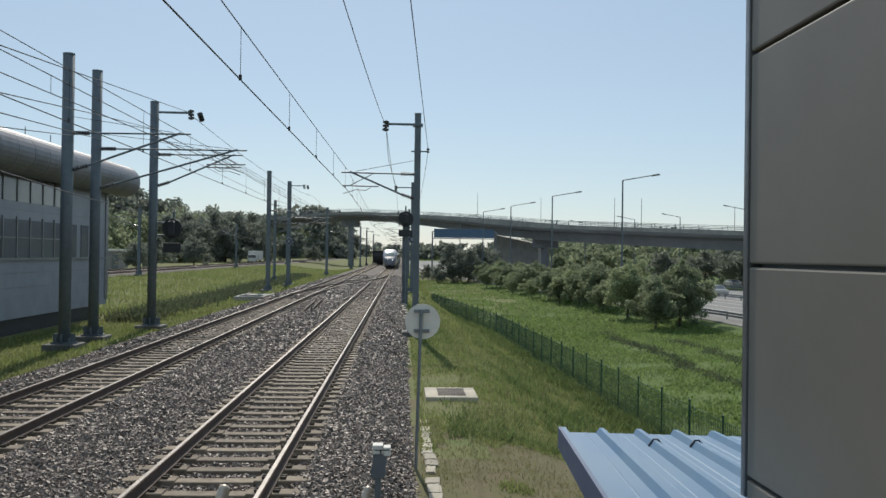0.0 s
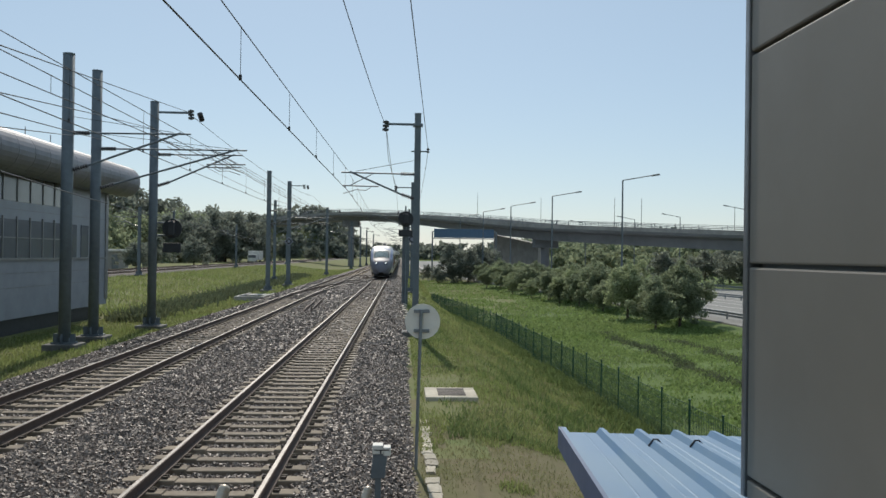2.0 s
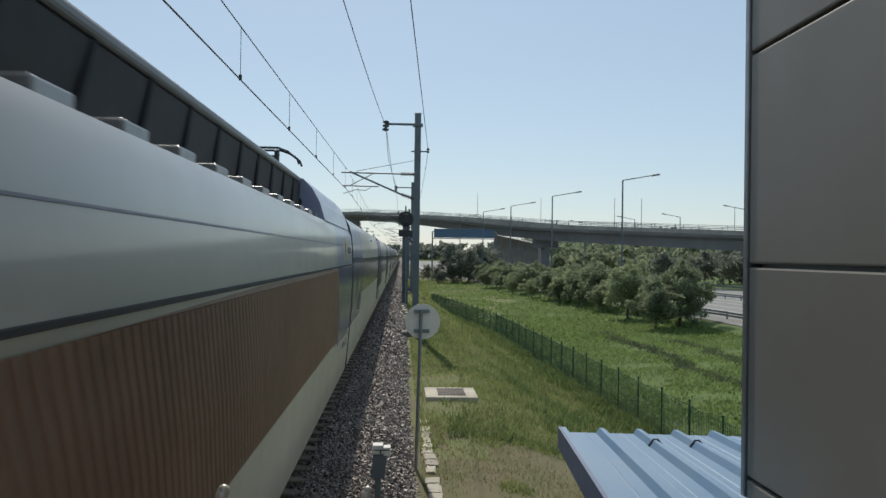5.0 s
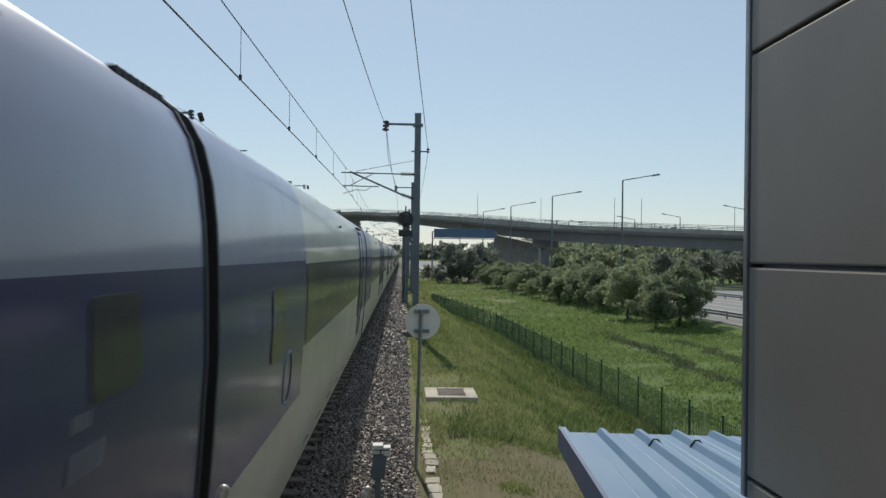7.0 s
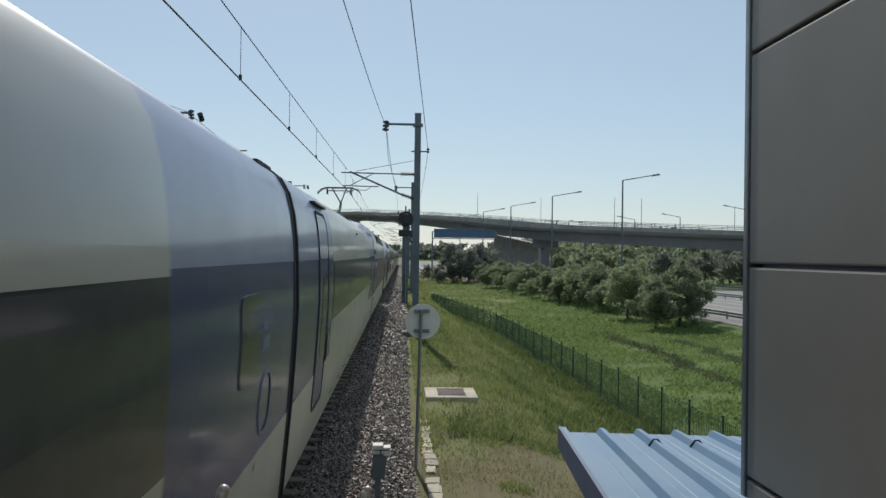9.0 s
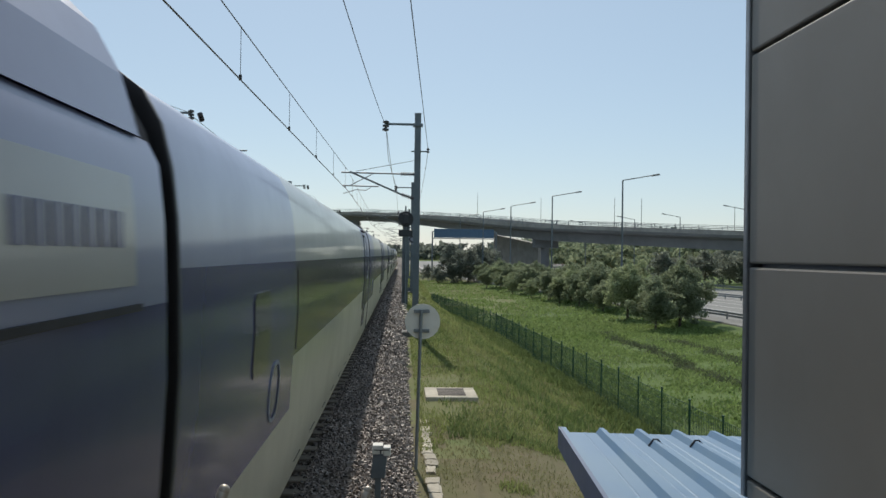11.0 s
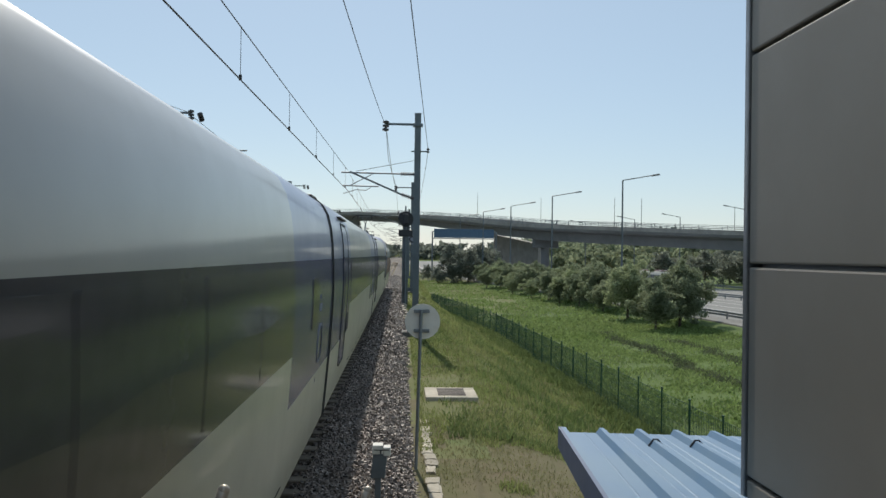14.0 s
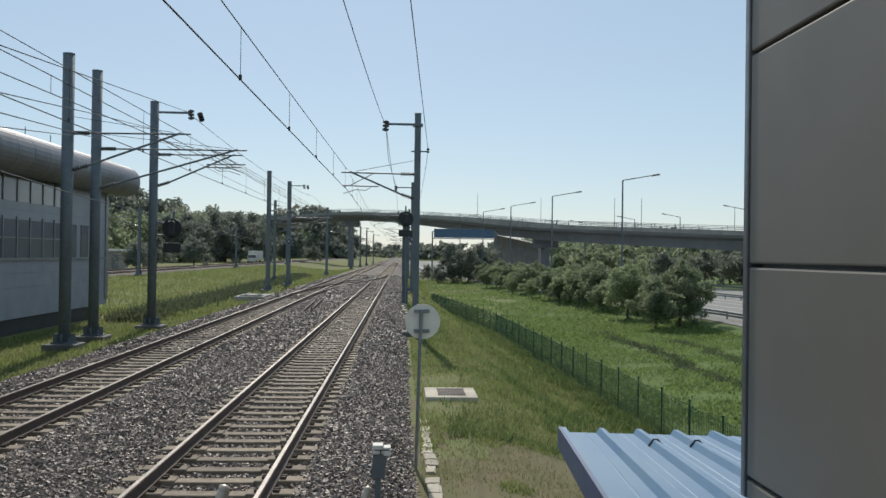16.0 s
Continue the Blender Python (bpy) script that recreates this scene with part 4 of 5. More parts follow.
    blades("ditch_scrub", [(x, y, ground_z(x, y)) for y, q in zip(rng.uniform(44, 135, 9000), rng.normal(0, 0.45, 9000)) for x in (-13.7 - 0.02 * (y - 50) + q * 1.5,)],
           0.5, 0.055, "scrub", "dark low scrub along the foot of the bank", 10, 0.5)
    blades("grass", scatter(9000, 0.35, 4, 90, 260), 0.3, 0.05, "blade", "rough trackside grass", 9)


def leaf_cloud(rng, clumps, n, size):
    """Small leaf quads gathered in clumps; returns vertices and faces."""
    c = np.array([k[:3] for k in clumps])
    r = np.array([k[3] for k in clumps])
    pick = rng.choice(len(clumps), n, p=r ** 2 / np.sum(r ** 2))
    d = rng.normal(0, 1, (n, 3))
    d /= np.linalg.norm(d, axis=1)[:, None]
    rad = r[pick] * rng.uniform(0.2, 1.0, n) ** 0.6 * rng.uniform(0.8, 1.4, n)
    p = c[pick] + d * rad[:, None] * np.array([1, 1, 0.85])
    u = rng.normal(0, 1, (n, 3))
    u /= np.linalg.norm(u, axis=1)[:, None]
    w = np.cross(u, rng.normal(0, 1, (n, 3)))
    w /= np.linalg.norm(w, axis=1)[:, None]
    s = size * rng.uniform(0.5, 1.3, n)[:, None]
    v = np.stack([p - u * s, p + w * s * 0.55, p + u * s, p - w * s * 0.55], 1).reshape(-1, 3)
    f = np.arange(n * 4).reshape(-1, 4)
    return v, f


def tree(seed, h, width, mat, n, size, low=0.12, label="", dense=9):
    rng = np.random.default_rng(seed)
    t = thing("tree", pose(0, 0, 0), label, "tree", "meadow trees")
    bm = tube([(0, 0, -0.2), (0.05, 0.03, h * 0.25), (0.0, 0.1, h * 0.55), (0.05, 0.1, h * 0.85)], 0.035 * h * 0.7, 8, r2=0.02)
    clumps = []
    for k in range(dense):
        a = k * 2.4 + rng.uniform(0, 0.8)
        f = (k + 0.5) / dense
        z = h * (low + 0.12 + (0.72 - low) * f)
        rr = width * 0.5 * (0.72 * math.sin(math.pi * (0.28 + 0.62 * f)) + 0.05)
        end = (math.cos(a) * rr, math.sin(a) * rr, z)
        tube([(0.02, 0.05, z * 0.6), (end[0] * 0.5, end[1] * 0.5, z * 0.85), end], 0.03, 5, bm, r2=0.01)
        clumps.append((*end, width * rng.uniform(0.10, 0.2)))
        for _ in range(3):
            q = rng.normal(0, 0.13 * width, 3)
            clumps.append((end[0] * 1.12 + q[0], end[1] * 1.12 + q[1], end[2] + q[2] * 0.9, width * rng.uniform(0.05, 0.12)))
    clumps.append((0, 0, h * 0.84, width * 0.14))
    clumps.append((0.1, 0, h * 0.96, width * 0.07))
    clumps.append((0, 0, h * 0.58, width * 0.30))
    clumps.append((0, 0, h * 0.36, width * 0.30))
    if low < 0.1:
        for k in range(5):
            clumps.append((math.cos(k * 1.26) * width * 0.27, math.sin(k * 1.26) * width * 0.27, h * 0.16, width * 0.16))
    part("trunk", bm, "bark", t)
    v, f = leaf_cloud(rng, clumps, n, size)
    part("crown", mesh("crown", v, f, mat), mat, t)
    return t


def build_trees():
    rng = random.Random(3)
    big = tree(21, 5.6, 4.6, "leaf", 20000, 0.10, 0.10, "bushy dark green tree at the edge of the meadow", 12)
    big.matrix_basis = pose(22.4, 69, -2.85)
    pale = tree(22, 5.5, 3.9, "leaf_light", 17000, 0.09, 0.2, "pale green tree in fresh leaf at the meadow edge", 11)
    pale.matrix_basis = pose(20.5, 78, -2.85)
    low = tree(23, 4.2, 3.4, "leaf", 13000, 0.09, 0.15, "low bushy green tree at the meadow edge", 10)
    low.matrix_basis = pose(19.6, 66.2, -2.85)
    mid = tree(24, 5.0, 4.2, "leaf", 9000, 0.12, 0.24, "green orchard tree in the meadow", 10)
    mid.matrix_basis = pose(21.3, 93, -2.85)
    mid2 = tree(25, 4.6, 4.0, "leaf_light", 8000, 0.12, 0.24, "pale green orchard tree in the meadow", 9)
    mid2.matrix_basis = pose(20.3, 103, -2.85)
    spots = [(17.6, 104, 1, mid), (16.9, 117, 1, mid), (19.5, 112, 1.05, mid2), (18.9, 92, 0.9, mid), (21.6, 80, 1.0, mid), (15.6, 128, 1.05, mid), (14.9, 139, 1.05, mid2),
             (17.5, 126, 1.1, mid), (16.5, 148, 1.1, mid), (19.8, 101, 1.1, mid), (21.6, 74, 0.95, mid2), (20.6, 106, 1.1, mid), (22.2, 86, 1.15, mid), (14.2, 152, 1.0, mid), (13.4, 140, 0.9, mid),
             (22.6, 69, 1.0, mid), (18.2, 134, 1.1, mid2), (15.2, 120, 0.8, mid2), (20.4, 93, 1.1, mid2), (17.8, 98, 0.8, mid), (16.3, 110, 0.75, mid2), (19.4, 83, 0.85, mid), (15.0, 134, 0.8, mid), (18.6, 120, 1.1, mid), (21.8, 97, 1.15, mid)]
    for (x, y, s, src) in spots:
        c = copy_thing(src, pose(x + 1.2, y * 1.06, ground_z(x + 1.2, y * 1.06) - 0.02, 0, 0, rng.uniform(0, 360)))
        s *= 0.86
        c.scale = (s, s, s * rng.uniform(0.85, 1.05))
    dark = tree(26, 7.0, 7.0, "leaf_dark", 5000, 0.22, 0.12, "dark round tree beside the highway", 11)
    dark.matrix_basis = pose(13.2, 172, -2.9)
    dark["group"] = "dark highway trees"
    for (x, y, s) in ((10.5, 176, 1.05), (16.0, 176, 1.0), (7.4, 172, 0.5), (18.5, 190, 0.9), (6.0, 196, 0.5),
                      (63, 138, 1.1), (67, 150, 1.3), (64, 160, 1.2), (70, 140, 1.3), (72, 165, 1.4), (61, 172, 1.1), (66, 128, 1.2), (58, 190, 1.1), (69, 180, 1.3),
                      (76, 150, 1.4), (-38, 84, 0.5), (-40, 110, 0.6), (-41, 96, 0.5), (-39, 130, 0.65), (-42, 150, 0.8), (-40, 170, 0.9), (-43, 72, 0.55), (-39, 60, 0.45), (-34, 260, 1.0), (-30, 300, 0.8), (-53, 222, 1.75), (-49, 233, 1.9), (-45.5, 243, 2.0), (-43, 254, 1.95), (-50, 250, 2.1), (-57, 214, 1.7)):
        c = copy_thing(dark, pose(x, y, ground_z(x, y) - 0.04, 0, 0, rng.uniform(0, 360)))
        c.scale = (s, s, s * rng.uniform(0.85, 1.1))


def ridge(name, mat, label, line, depth, trees, size, seed, crown):
    """A wooded ridge: (x, y, height) crest points, a slope mesh under a cover of leaf clumps."""
    rng = np.random.default_rng(seed)
    crest = []
    for (a, b) in zip(line, line[1:]):
        for k in range(8):
            p = Vector(a).lerp(Vector(b), k / 8)
            p.z += 2.0 * noise.noise(Vector((p.x * 0.02, p.y * 0.02, seed)))
            crest.append(p)
    verts, faces = [], []
    for p in crest:
        d = Vector((-p.x, -p.y, 0)).normalized()
        for q, f in ((depth, 0.0), (depth * 0.6, 0.5), (depth * 0.25, 0.85), (0, 1.0), (-depth, 0.2)):
            w = p + d * q
            verts.append((w.x, w.y, -3 + (p.z + 3) * f))
    for i in range(len(crest) - 1):
        for k in range(4):
            faces.append((i * 5 + k, i * 5 + k + 1, i * 5 + 6 + k, i * 5 + 5 + k))
    hill = thing(name, pose(0, 0, 0), label, "hill", kind="structure")
    part("slope", mesh("slope", verts, faces, "grass", smooth=True), "grass", hill)
    clumps = []
    for _ in range(trees):
        i = rng.integers(0, len(crest) - 1)
        p = crest[i].lerp(crest[i + 1], rng.uniform())
        d = Vector((-p.x, -p.y, 0)).normalized()
        q = rng.uniform(-0.1, 0.95)
        f = np.interp(max(q, 0), (0, 0.25, 0.6, 1), (1, 0.85, 0.5, 0))
        w = p + d * q * depth
        hh = crown * rng.uniform(0.6, 1.4)
        z0 = -3 + (p.z + 3) * f
        for _k in range(4):
            clumps.append((w.x + rng.normal(0, crown * 0.35), w.y + rng.normal(0, crown * 0.35), z0 + hh * rng.uniform(0.3, 1.0), crown * rng.uniform(0.3, 0.5)))
    v, f = leaf_cloud(rng, clumps, trees * 46, size)
    o = part("woods", mesh("woods", v, f, mat), mat, hill)
    o["kind"] = "stuff"


def build_hills():
    ridge("hill", "leaf_dark", "wooded hill behind the far tracks", [(-190, 330, 30), (-150, 360, 34), (-115, 380, 24), (-90, 400, 16), (-70, 420, 13)], 60, 420, 1.1, 2, 5)
    ridge("hill", "leaf", "wooded slope behind the far tracks", [(-60, 80, 0.5), (-62, 130, 2.5), (-64, 190, 7.5), (-60, 230, 10.5), (-62, 300, 11)], 18, 420, 0.5, 5, 3.0)
    ridge("hill", "leaf_dark", "low wooded hill beyond the overpass", [(-75, 470, 18), (-50, 480, 24), (-38, 490, 20), (-24, 500, 5)], 40, 160, 1.1, 6, 4.5)
    ridge("hill", "leaf_dark", "distant wooded ridge beyond the highway", [(60, 620, 3), (110, 560, 10), (170, 520, 13), (240, 500, 11), (330, 480, 8), (460, 440, 7)], 80, 460, 1.7, 7, 6)
    ridge("hill", "leaf_dark", "far low wooded horizon", [(-140, 900, 9), (-60, 900, 7), (10, 920, 6), (70, 880, 8)], 40, 160, 2.2, 12, 6)
    ridge("hill", "leaf", "belt of trees beyond the highway", [(40, 330, 4), (75, 300, 5), (100, 270, 5), (125, 240, 6), (150, 220, 8)], 25, 300, 0.8, 9, 4)


# ---- the train ----
# Half section of a coach, from the bottom up: half width and height above the rail.
HALF = [(0.9, 0.42), (1.22, 0.46), (1.325, 0.62), (1.36, 1.0), (1.395, 1.4), (1.425, 1.86), (1.445, 2.26), (1.44, 2.56), (1.435, 2.69),
        (1.425, 2.89), (1.40, 3.10), (1.355, 3.28), (1.28, 3.415), (1.15, 3.515), (0.95, 3.60), (0.65, 3.67), (0.3, 3.71), (0.0, 3.72)]
ROOF = 3.72
HZ = [p[1] for p in HALF]
HX = [p[0] for p in HALF]


def side_x(z):
    return float(np.interp(z, HZ[1:], HX[1:]))


def rounded_outline(s0, s1, z0, z1, r, n=5):
    pts = []
    for cx, cz, a0 in ((s1 - r, z1 - r, 0), (s0 + r, z1 - r, 90), (s0 + r, z0 + r, 180), (s1 - r, z0 + r, 270)):
        for k in range(n):
            a = radians(a0 + 90 * k / (n - 1))
            pts.append((cx + r * math.cos(a), cz + r * math.sin(a)))
    out = []
    for i, p in enumerate(pts):
        q = pts[(i + 1) % len(pts)]
        m = 1 if abs(q[1] - p[1]) < 0.02 else 1 + int(abs(q[1] - p[1]) / 0.11)
        out += [(p[0] + (q[0] - p[0]) * k / m, p[1] + (q[1] - p[1]) * k / m) for k in range(m)]
    return out


def skin_patch(name, s0, s1, z0, z1, mat, side=1, r=0.05, off=0.006, surf=None, shear=0.0, ring=0.0):
    """A plate that follows the body side; with ring, only its rim of that width."""
    sx = surf or (lambda s, z: side_x(z))
    out = rounded_outline(s0, s1, z0, z1, r)
    cs, cz = (s0 + s1) / 2, (z0 + z1) / 2
    scales = [1.0, 0.75, 0.5, 0.25, 0.02] if not ring else [1.0]
    rings = [[(cs + (s - cs) * k, cz + (z - cz) * k) for s, z in out] for k in scales]
    if ring:
        rings.append(rounded_outline(s0 + ring, s1 - ring, z0 + ring, z1 - ring, max(0.01, r - ring)))
    verts, faces = [], []
    first = rings[0]
    allr = [[(s, z, -0.01) for s, z in first]] + [[(s, z, off) for s, z in rg] for rg in rings]
    for rg in allr:
        for s, z, o in rg:
            s2 = s + shear * (z - cz)
            verts.append((side * (sx(s2, z) + o), s2, z))
    n = len(first)
    for i in range(len(allr) - 1):
        for k in range(n):
            j = (k + 1) % n
            q = (i * n + k, i * n + j, (i + 1) * n + j, (i + 1) * n + k)
            faces.append(q if side > 0 else q[::-1])
    if not ring:
        q = tuple((len(allr) - 1) * n + k for k in range(n))
        faces.append(q if side > 0 else q[::-1])
    return mesh(name, verts, faces, mat)


def shell(name, stations, mat_of, sec=None):
    """Loft the section along the car; mat_of(s, k) gives the paint for band k of the half section."""
    full = [(x, z) for x, z in HALF] + [(-x, z) for x, z in HALF[-2::-1]]
    n = len(full)
    verts, faces, idx = [], [], []
    keys = ["t_white", "t_peri", "t_navy", "t_skirt", "t_under", "t_red", "t_glass", "black", "t_hood", "bellows"]
    for s in stations:
        for x, z in full:
            verts.append((x, s, z) if sec is None else sec(s, x, z))
    for i in range(len(stations) - 1):
        sm = (stations[i] + stations[i + 1]) / 2
        for k in range(n):
            j = (k + 1) % n
            faces.append((i * n + k, (i + 1) * n + k, (i + 1) * n + j, i * n + j))
            kk = k if k < len(HALF) - 1 else 2 * len(HALF) - 3 - k
            idx.append(keys.index("t_under" if kk < 0 else mat_of(sm, kk)))
    faces.append(tuple(range(n)))
    faces.append(tuple((len(stations) - 1) * n + k for k in range(n))[::-1])
    idx += [keys.index("t_hood" if sec else "black"), keys.index("black")]
    me = mesh(name, verts, faces, keys, smooth=True, index=idx)
    b = bmesh.new()
    b.from_mesh(me)
    bmesh.ops.recalc_face_normals(b, faces=b.faces)
    for e in b.edges:
        if len(e.link_faces) == 2 and e.link_faces[0].normal.angle(e.link_faces[1].normal, 0) > 0.7:
            e.smooth = False
    b.to_mesh(me)
    b.free()
    return me


def bogie(parent, s):
    bm = box(-1.05, 1.05, s - 1.7, s + 1.7, 0.5, 0.72, 0.05)
    for x in (-1.12, 0.98):
        box(x, x + 0.14, s - 1.9, s + 1.9, 0.45, 0.75, 0.04, bm)
        for d in (-1.5, 1.5):
            box(x - 0.02, x + 0.16, s + d - 0.25, s + d + 0.25, 0.3, 0.62, 0.05, bm)
        box(x, x + 0.12, s - 0.35, s + 0.35, 0.6, 1.0, 0.05, bm)
    b = part("bogie", bm, "t_under", parent)
    for d in (-1.5, 1.5):
        for x in (-0.78, 0.78):
            bm = disc((x, s + d, 0.46), (1, 0, 0), 0.46, 0.13, 28)
            disc((x, s + d, 0.46), (1, 0, 0), 0.2, 0.2, 16, bm)
            part("wheel", bm, "t_under", b)


def roof_cover(name, stations, section):
    """A raised roof cover; stations are (place along the car, share of its full height)."""
    prof = section + [(-x, z) for x, z in section[-2::-1]]
    z0, n = section[0][1], len(prof)
    verts = [(x * (0.86 + 0.14 * f), y, z0 + (z - z0) * f) for y, f in stations for x, z in prof]
    faces = [(i * n + k, i * n + k + 1, i * n + n + k + 1, i * n + n + k) for i in range(len(stations) - 1) for k in range(n - 1)]
    faces += [tuple(range(n)), tuple((len(stations) - 1) * n + k for k in range(n))[::-1]]
    bm = bmesh.new()
    vs = [bm.verts.new(v) for v in verts]
    for f in faces:
        bm.faces.new([vs[i] for i in f])
    bmesh.ops.recalc_face_normals(bm, faces=bm.faces)
    return bm


def coach(length, door_rear, red=False, dots=True, cover=False):
    t = thing("passenger_coach", pose(0, 0, 0), "white and navy high speed coach with dark window band", "train car", "high speed train")
    g, zone = 0.115, 4.05
    e0, e1 = g, length - g
    stations = sorted(set([e0, e0 + 0.02] + list(np.linspace(e0 + 0.5, e0 + zone - 0.25, 5)) + [e0 + zone] + list(np.linspace(e0 + zone + 1, e1 - zone - 1, 10)) +
                          [e1 - zone] + list(np.linspace(e1 - zone + 0.3, e1 - 0.5, 5)) + [e1 - 0.02, e1] + ([e0 + zone - 0.2, e0 + zone + 0.24] if red else [])))

    def paint(s, k):
        end = s < e0 + zone or s > e1 - zone
        if k <= 1:
            return "t_under"
        if red and e0 + zone - 0.2 < s < e0 + zone + 0.24:
            return "t_red"
        if k <= 4:
            return "t_navy" if end and k == 4 else "t_skirt"
        if k <= 7:
            return "t_navy" if end else "t_glass"
        return "t_peri" if end else "t_white"
    body = part("body", shell("body", stations, paint), "t_white", t)
    me = shell("gangway", [-g - 0.02, -g * 0.5, 0.0, g * 0.5, g + 0.02], lambda s, k: "bellows")
    for v in me.vertices:
        fold = 1.0 - 0.02 * abs(math.cos(v.co.y / g * math.pi))
        v.co.x *= 0.975 * fold
        v.co.z = 0.5 + (v.co.z - 0.5) * 0.985 * fold
    part("gangway_bellows", me, "black", t, "black rubber gangway")
    # seals round the car end
    for s0 in (e0, e1 - 0.04):
        m2 = shell("end_seal", [s0, s0 + 0.04], lambda s, k: "black")
        for v in m2.vertices:
            v.co.x *= 1.006
            v.co.z = 2.0 + (v.co.z - 2.0) * 1.006
        part("end_seal", m2, "black", t)
    ds0, ds1 = (e1 - 3.4, e1 - 2.25) if door_rear else (e0 + 2.05, e0 + 3.2)
    for side in (1, -1):
        a, b = e0 + zone + (0.3 if red else 0.12), e1 - zone - 0.12
        nwin = 6
        step = (b - a) / nwin
        for k in range(nwin):
            part("window", skin_patch("window", a + k * step + 0.012, a + (k + 1) * step - 0.012, 1.90, 2.645, "t_glass", side, 0.04, 0.005), "t_glass", t, "dark tinted window")
        part("belt_trim", skin_patch("belt_trim", e0 + zone + (0.25 if red else 0), e1 - zone, 2.66, 2.78, "t_skirt", side, 0.01, 0.004), "t_skirt", t)
        d = part("door", skin_patch("door", ds0, ds1, 0.98, 3.22, "t_navy", side, 0.14, 0.006), "t_navy", t, "plug door, pale blue above and navy below")
        part("upper_panel", skin_patch("upper_panel", ds0 + 0.03, ds1 - 0.03, 2.70, 3.19, "t_peri", side, 0.12, 0.009), "t_peri", d)
        part("seal", skin_patch("seal", ds0 - 0.03, ds1 + 0.03, 0.95, 3.25, "rubber", side, 0.16, 0.012, ring=0.035), "rubber", d)
        part("door_window", skin_patch("door_window", (ds0 + ds1) / 2 - 0.2, (ds0 + ds1) / 2 + 0.2, 1.55, 2.5, "t_glass", side, 0.12, 0.011), "t_glass", d)
        part("rain_gutter", skin_patch("rain_gutter", ds0 - 0.08, ds1 + 0.2, 3.32, 3.35, "t_under", side, 0.012, 0.06), "black", t)
        part("handle", skin_patch("handle", ds1 + 0.12, ds1 + 0.17, 1.4, 1.75, "t_under", side, 0.02, 0.02), "t_under", t)
        if door_rear:
            part("window", skin_patch("window", e1 - 1.55, e1 - 1.05, 2.3, 2.62, "t_glass", side, 0.05, 0.007), "t_glass", t, "small dark window")
        os_ = e0 + 2.2 if door_rear else e1 - 2.2
        part("window", skin_patch("window", os_ - 0.32, os_ + 0.32, 1.95, 2.5, "t_glass", side, 0.08, 0.008), "t_glass", t, "small dark window")
        part("emblem", skin_patch("emblem", os_ + 0.5, os_ + 1.0, 1.5, 1.95, "mark", side, 0.2, 0.008, ring=0.03), "mark", t)
        for q, (z, w) in enumerate(((2.10, 0.30), (2.24, 0.16), (1.30, 0.12))):
            for i in range(4 if q < 2 else 1):
                part("marking", skin_patch("marking", e1 - 1.7 + i * w / 4, e1 - 1.7 + i * w / 4 + w / 6, z, z + (0.085 if q == 0 else 0.05), "mark", side, 0.008, 0.005, shear=0.1), "mark", t)
        if dots:
            bm = bmesh.new()
            bmesh.ops.create_uvsphere(bm, u_segments=10, v_segments=6, radius=0.022)
            bm.transform(pose(side * (side_x(3.18) + 0.02), length / 2, 3.18))
            part("side_lamp", bm, "black", t)
        for k in range(7):
            part("step_mark", skin_patch("step_mark", e0 + zone + 0.9 + k * 1.5, e0 + zone + 1.4 + k * 1.5, 0.72, 0.735, "rubber", side, 0.005, 0.004), "rubber", t)
    for k in range(8):
        part("roof_bolt", box(1.17, 1.22, e1 - 0.66 + k * 0.09, e1 - 0.61 + k * 0.09, 3.45, 3.505, 0.01), "black", t)
    if cover:
        part("roof_cover", roof_cover("roof_cover", [(e1 - 4.2, 0.0), (e1 - 3.2, 0.7), (e1 - 2.6, 0.92), (e1 - 1.9, 1.0), (e1 - 0.05, 1.0)],
                                      [(1.31, 3.38), (1.26, 3.50), (1.19, 3.62), (1.08, 3.72), (0.75, 3.80), (0.0, 3.83)]), "t_peri", t, "raised pale blue roof cover at the car end")
        for side in (1, -1):
            part("cover_seam", skin_patch("cover_seam", e1 - 4.0, e1 - 0.1, 3.36, 3.385, "black", side, 0.01, 0.012), "black", t)
    bogie(t, length)
    return t


NOSE_S = [0, 0.12, 0.35, 0.7, 1.1, 1.5, 1.9, 2.4, 2.9, 3.4, 4.2, 5.2, 6.5, 8.0]
NOSE_W = [0.30, 0.48, 0.60, 0.69, 0.765, 0.82, 0.865, 0.90, 0.93, 0.952, 0.975, 0.99, 1.0, 1.0]
NOSE_T = [1.28, 1.62, 1.90, 2.08, 2.18, 2.27, 2.37, 2.81, 3.15, 3.34, 3.50, 3.65, 3.715, 3.72]
NOSE_B = [0.70, 0.58, 0.50, 0.44, 0.42, 0.42, 0.42, 0.42, 0.42, 0.42, 0.42, 0.42, 0.42, 0.42]


def smooth_interp(s, ks, vs):
    q = np.linspace(s - 0.18, s + 0.18, 7)
    return float(np.mean(np.interp(np.clip(q, 0, 99), ks, vs))) if s > 0.1 else float(np.interp(s, ks, vs))


def nose_sec(s, x, z):
    w, t, b = smooth_interp(s, NOSE_S, NOSE_W), smooth_interp(s, NOSE_S, NOSE_T), smooth_interp(s, NOSE_S, NOSE_B)
    f = (z - 0.42) / (ROOF - 0.42)
    tuck = 0.45 * max(0.0, 1 - 2.2 * f) ** 1.5 * (1 - float(smoothstep(0.3, 3.6, s)))
    zz = b + f * (t - b)
    flat = float(smoothstep(5.3, 5.6, s))
    if zz > 3.18:      # flat roof deck under the equipment covers
        zz = 3.18 + (zz - 3.18) * (1 - 0.9 * flat)
    return (x * w * (1 - tuck), s, zz)


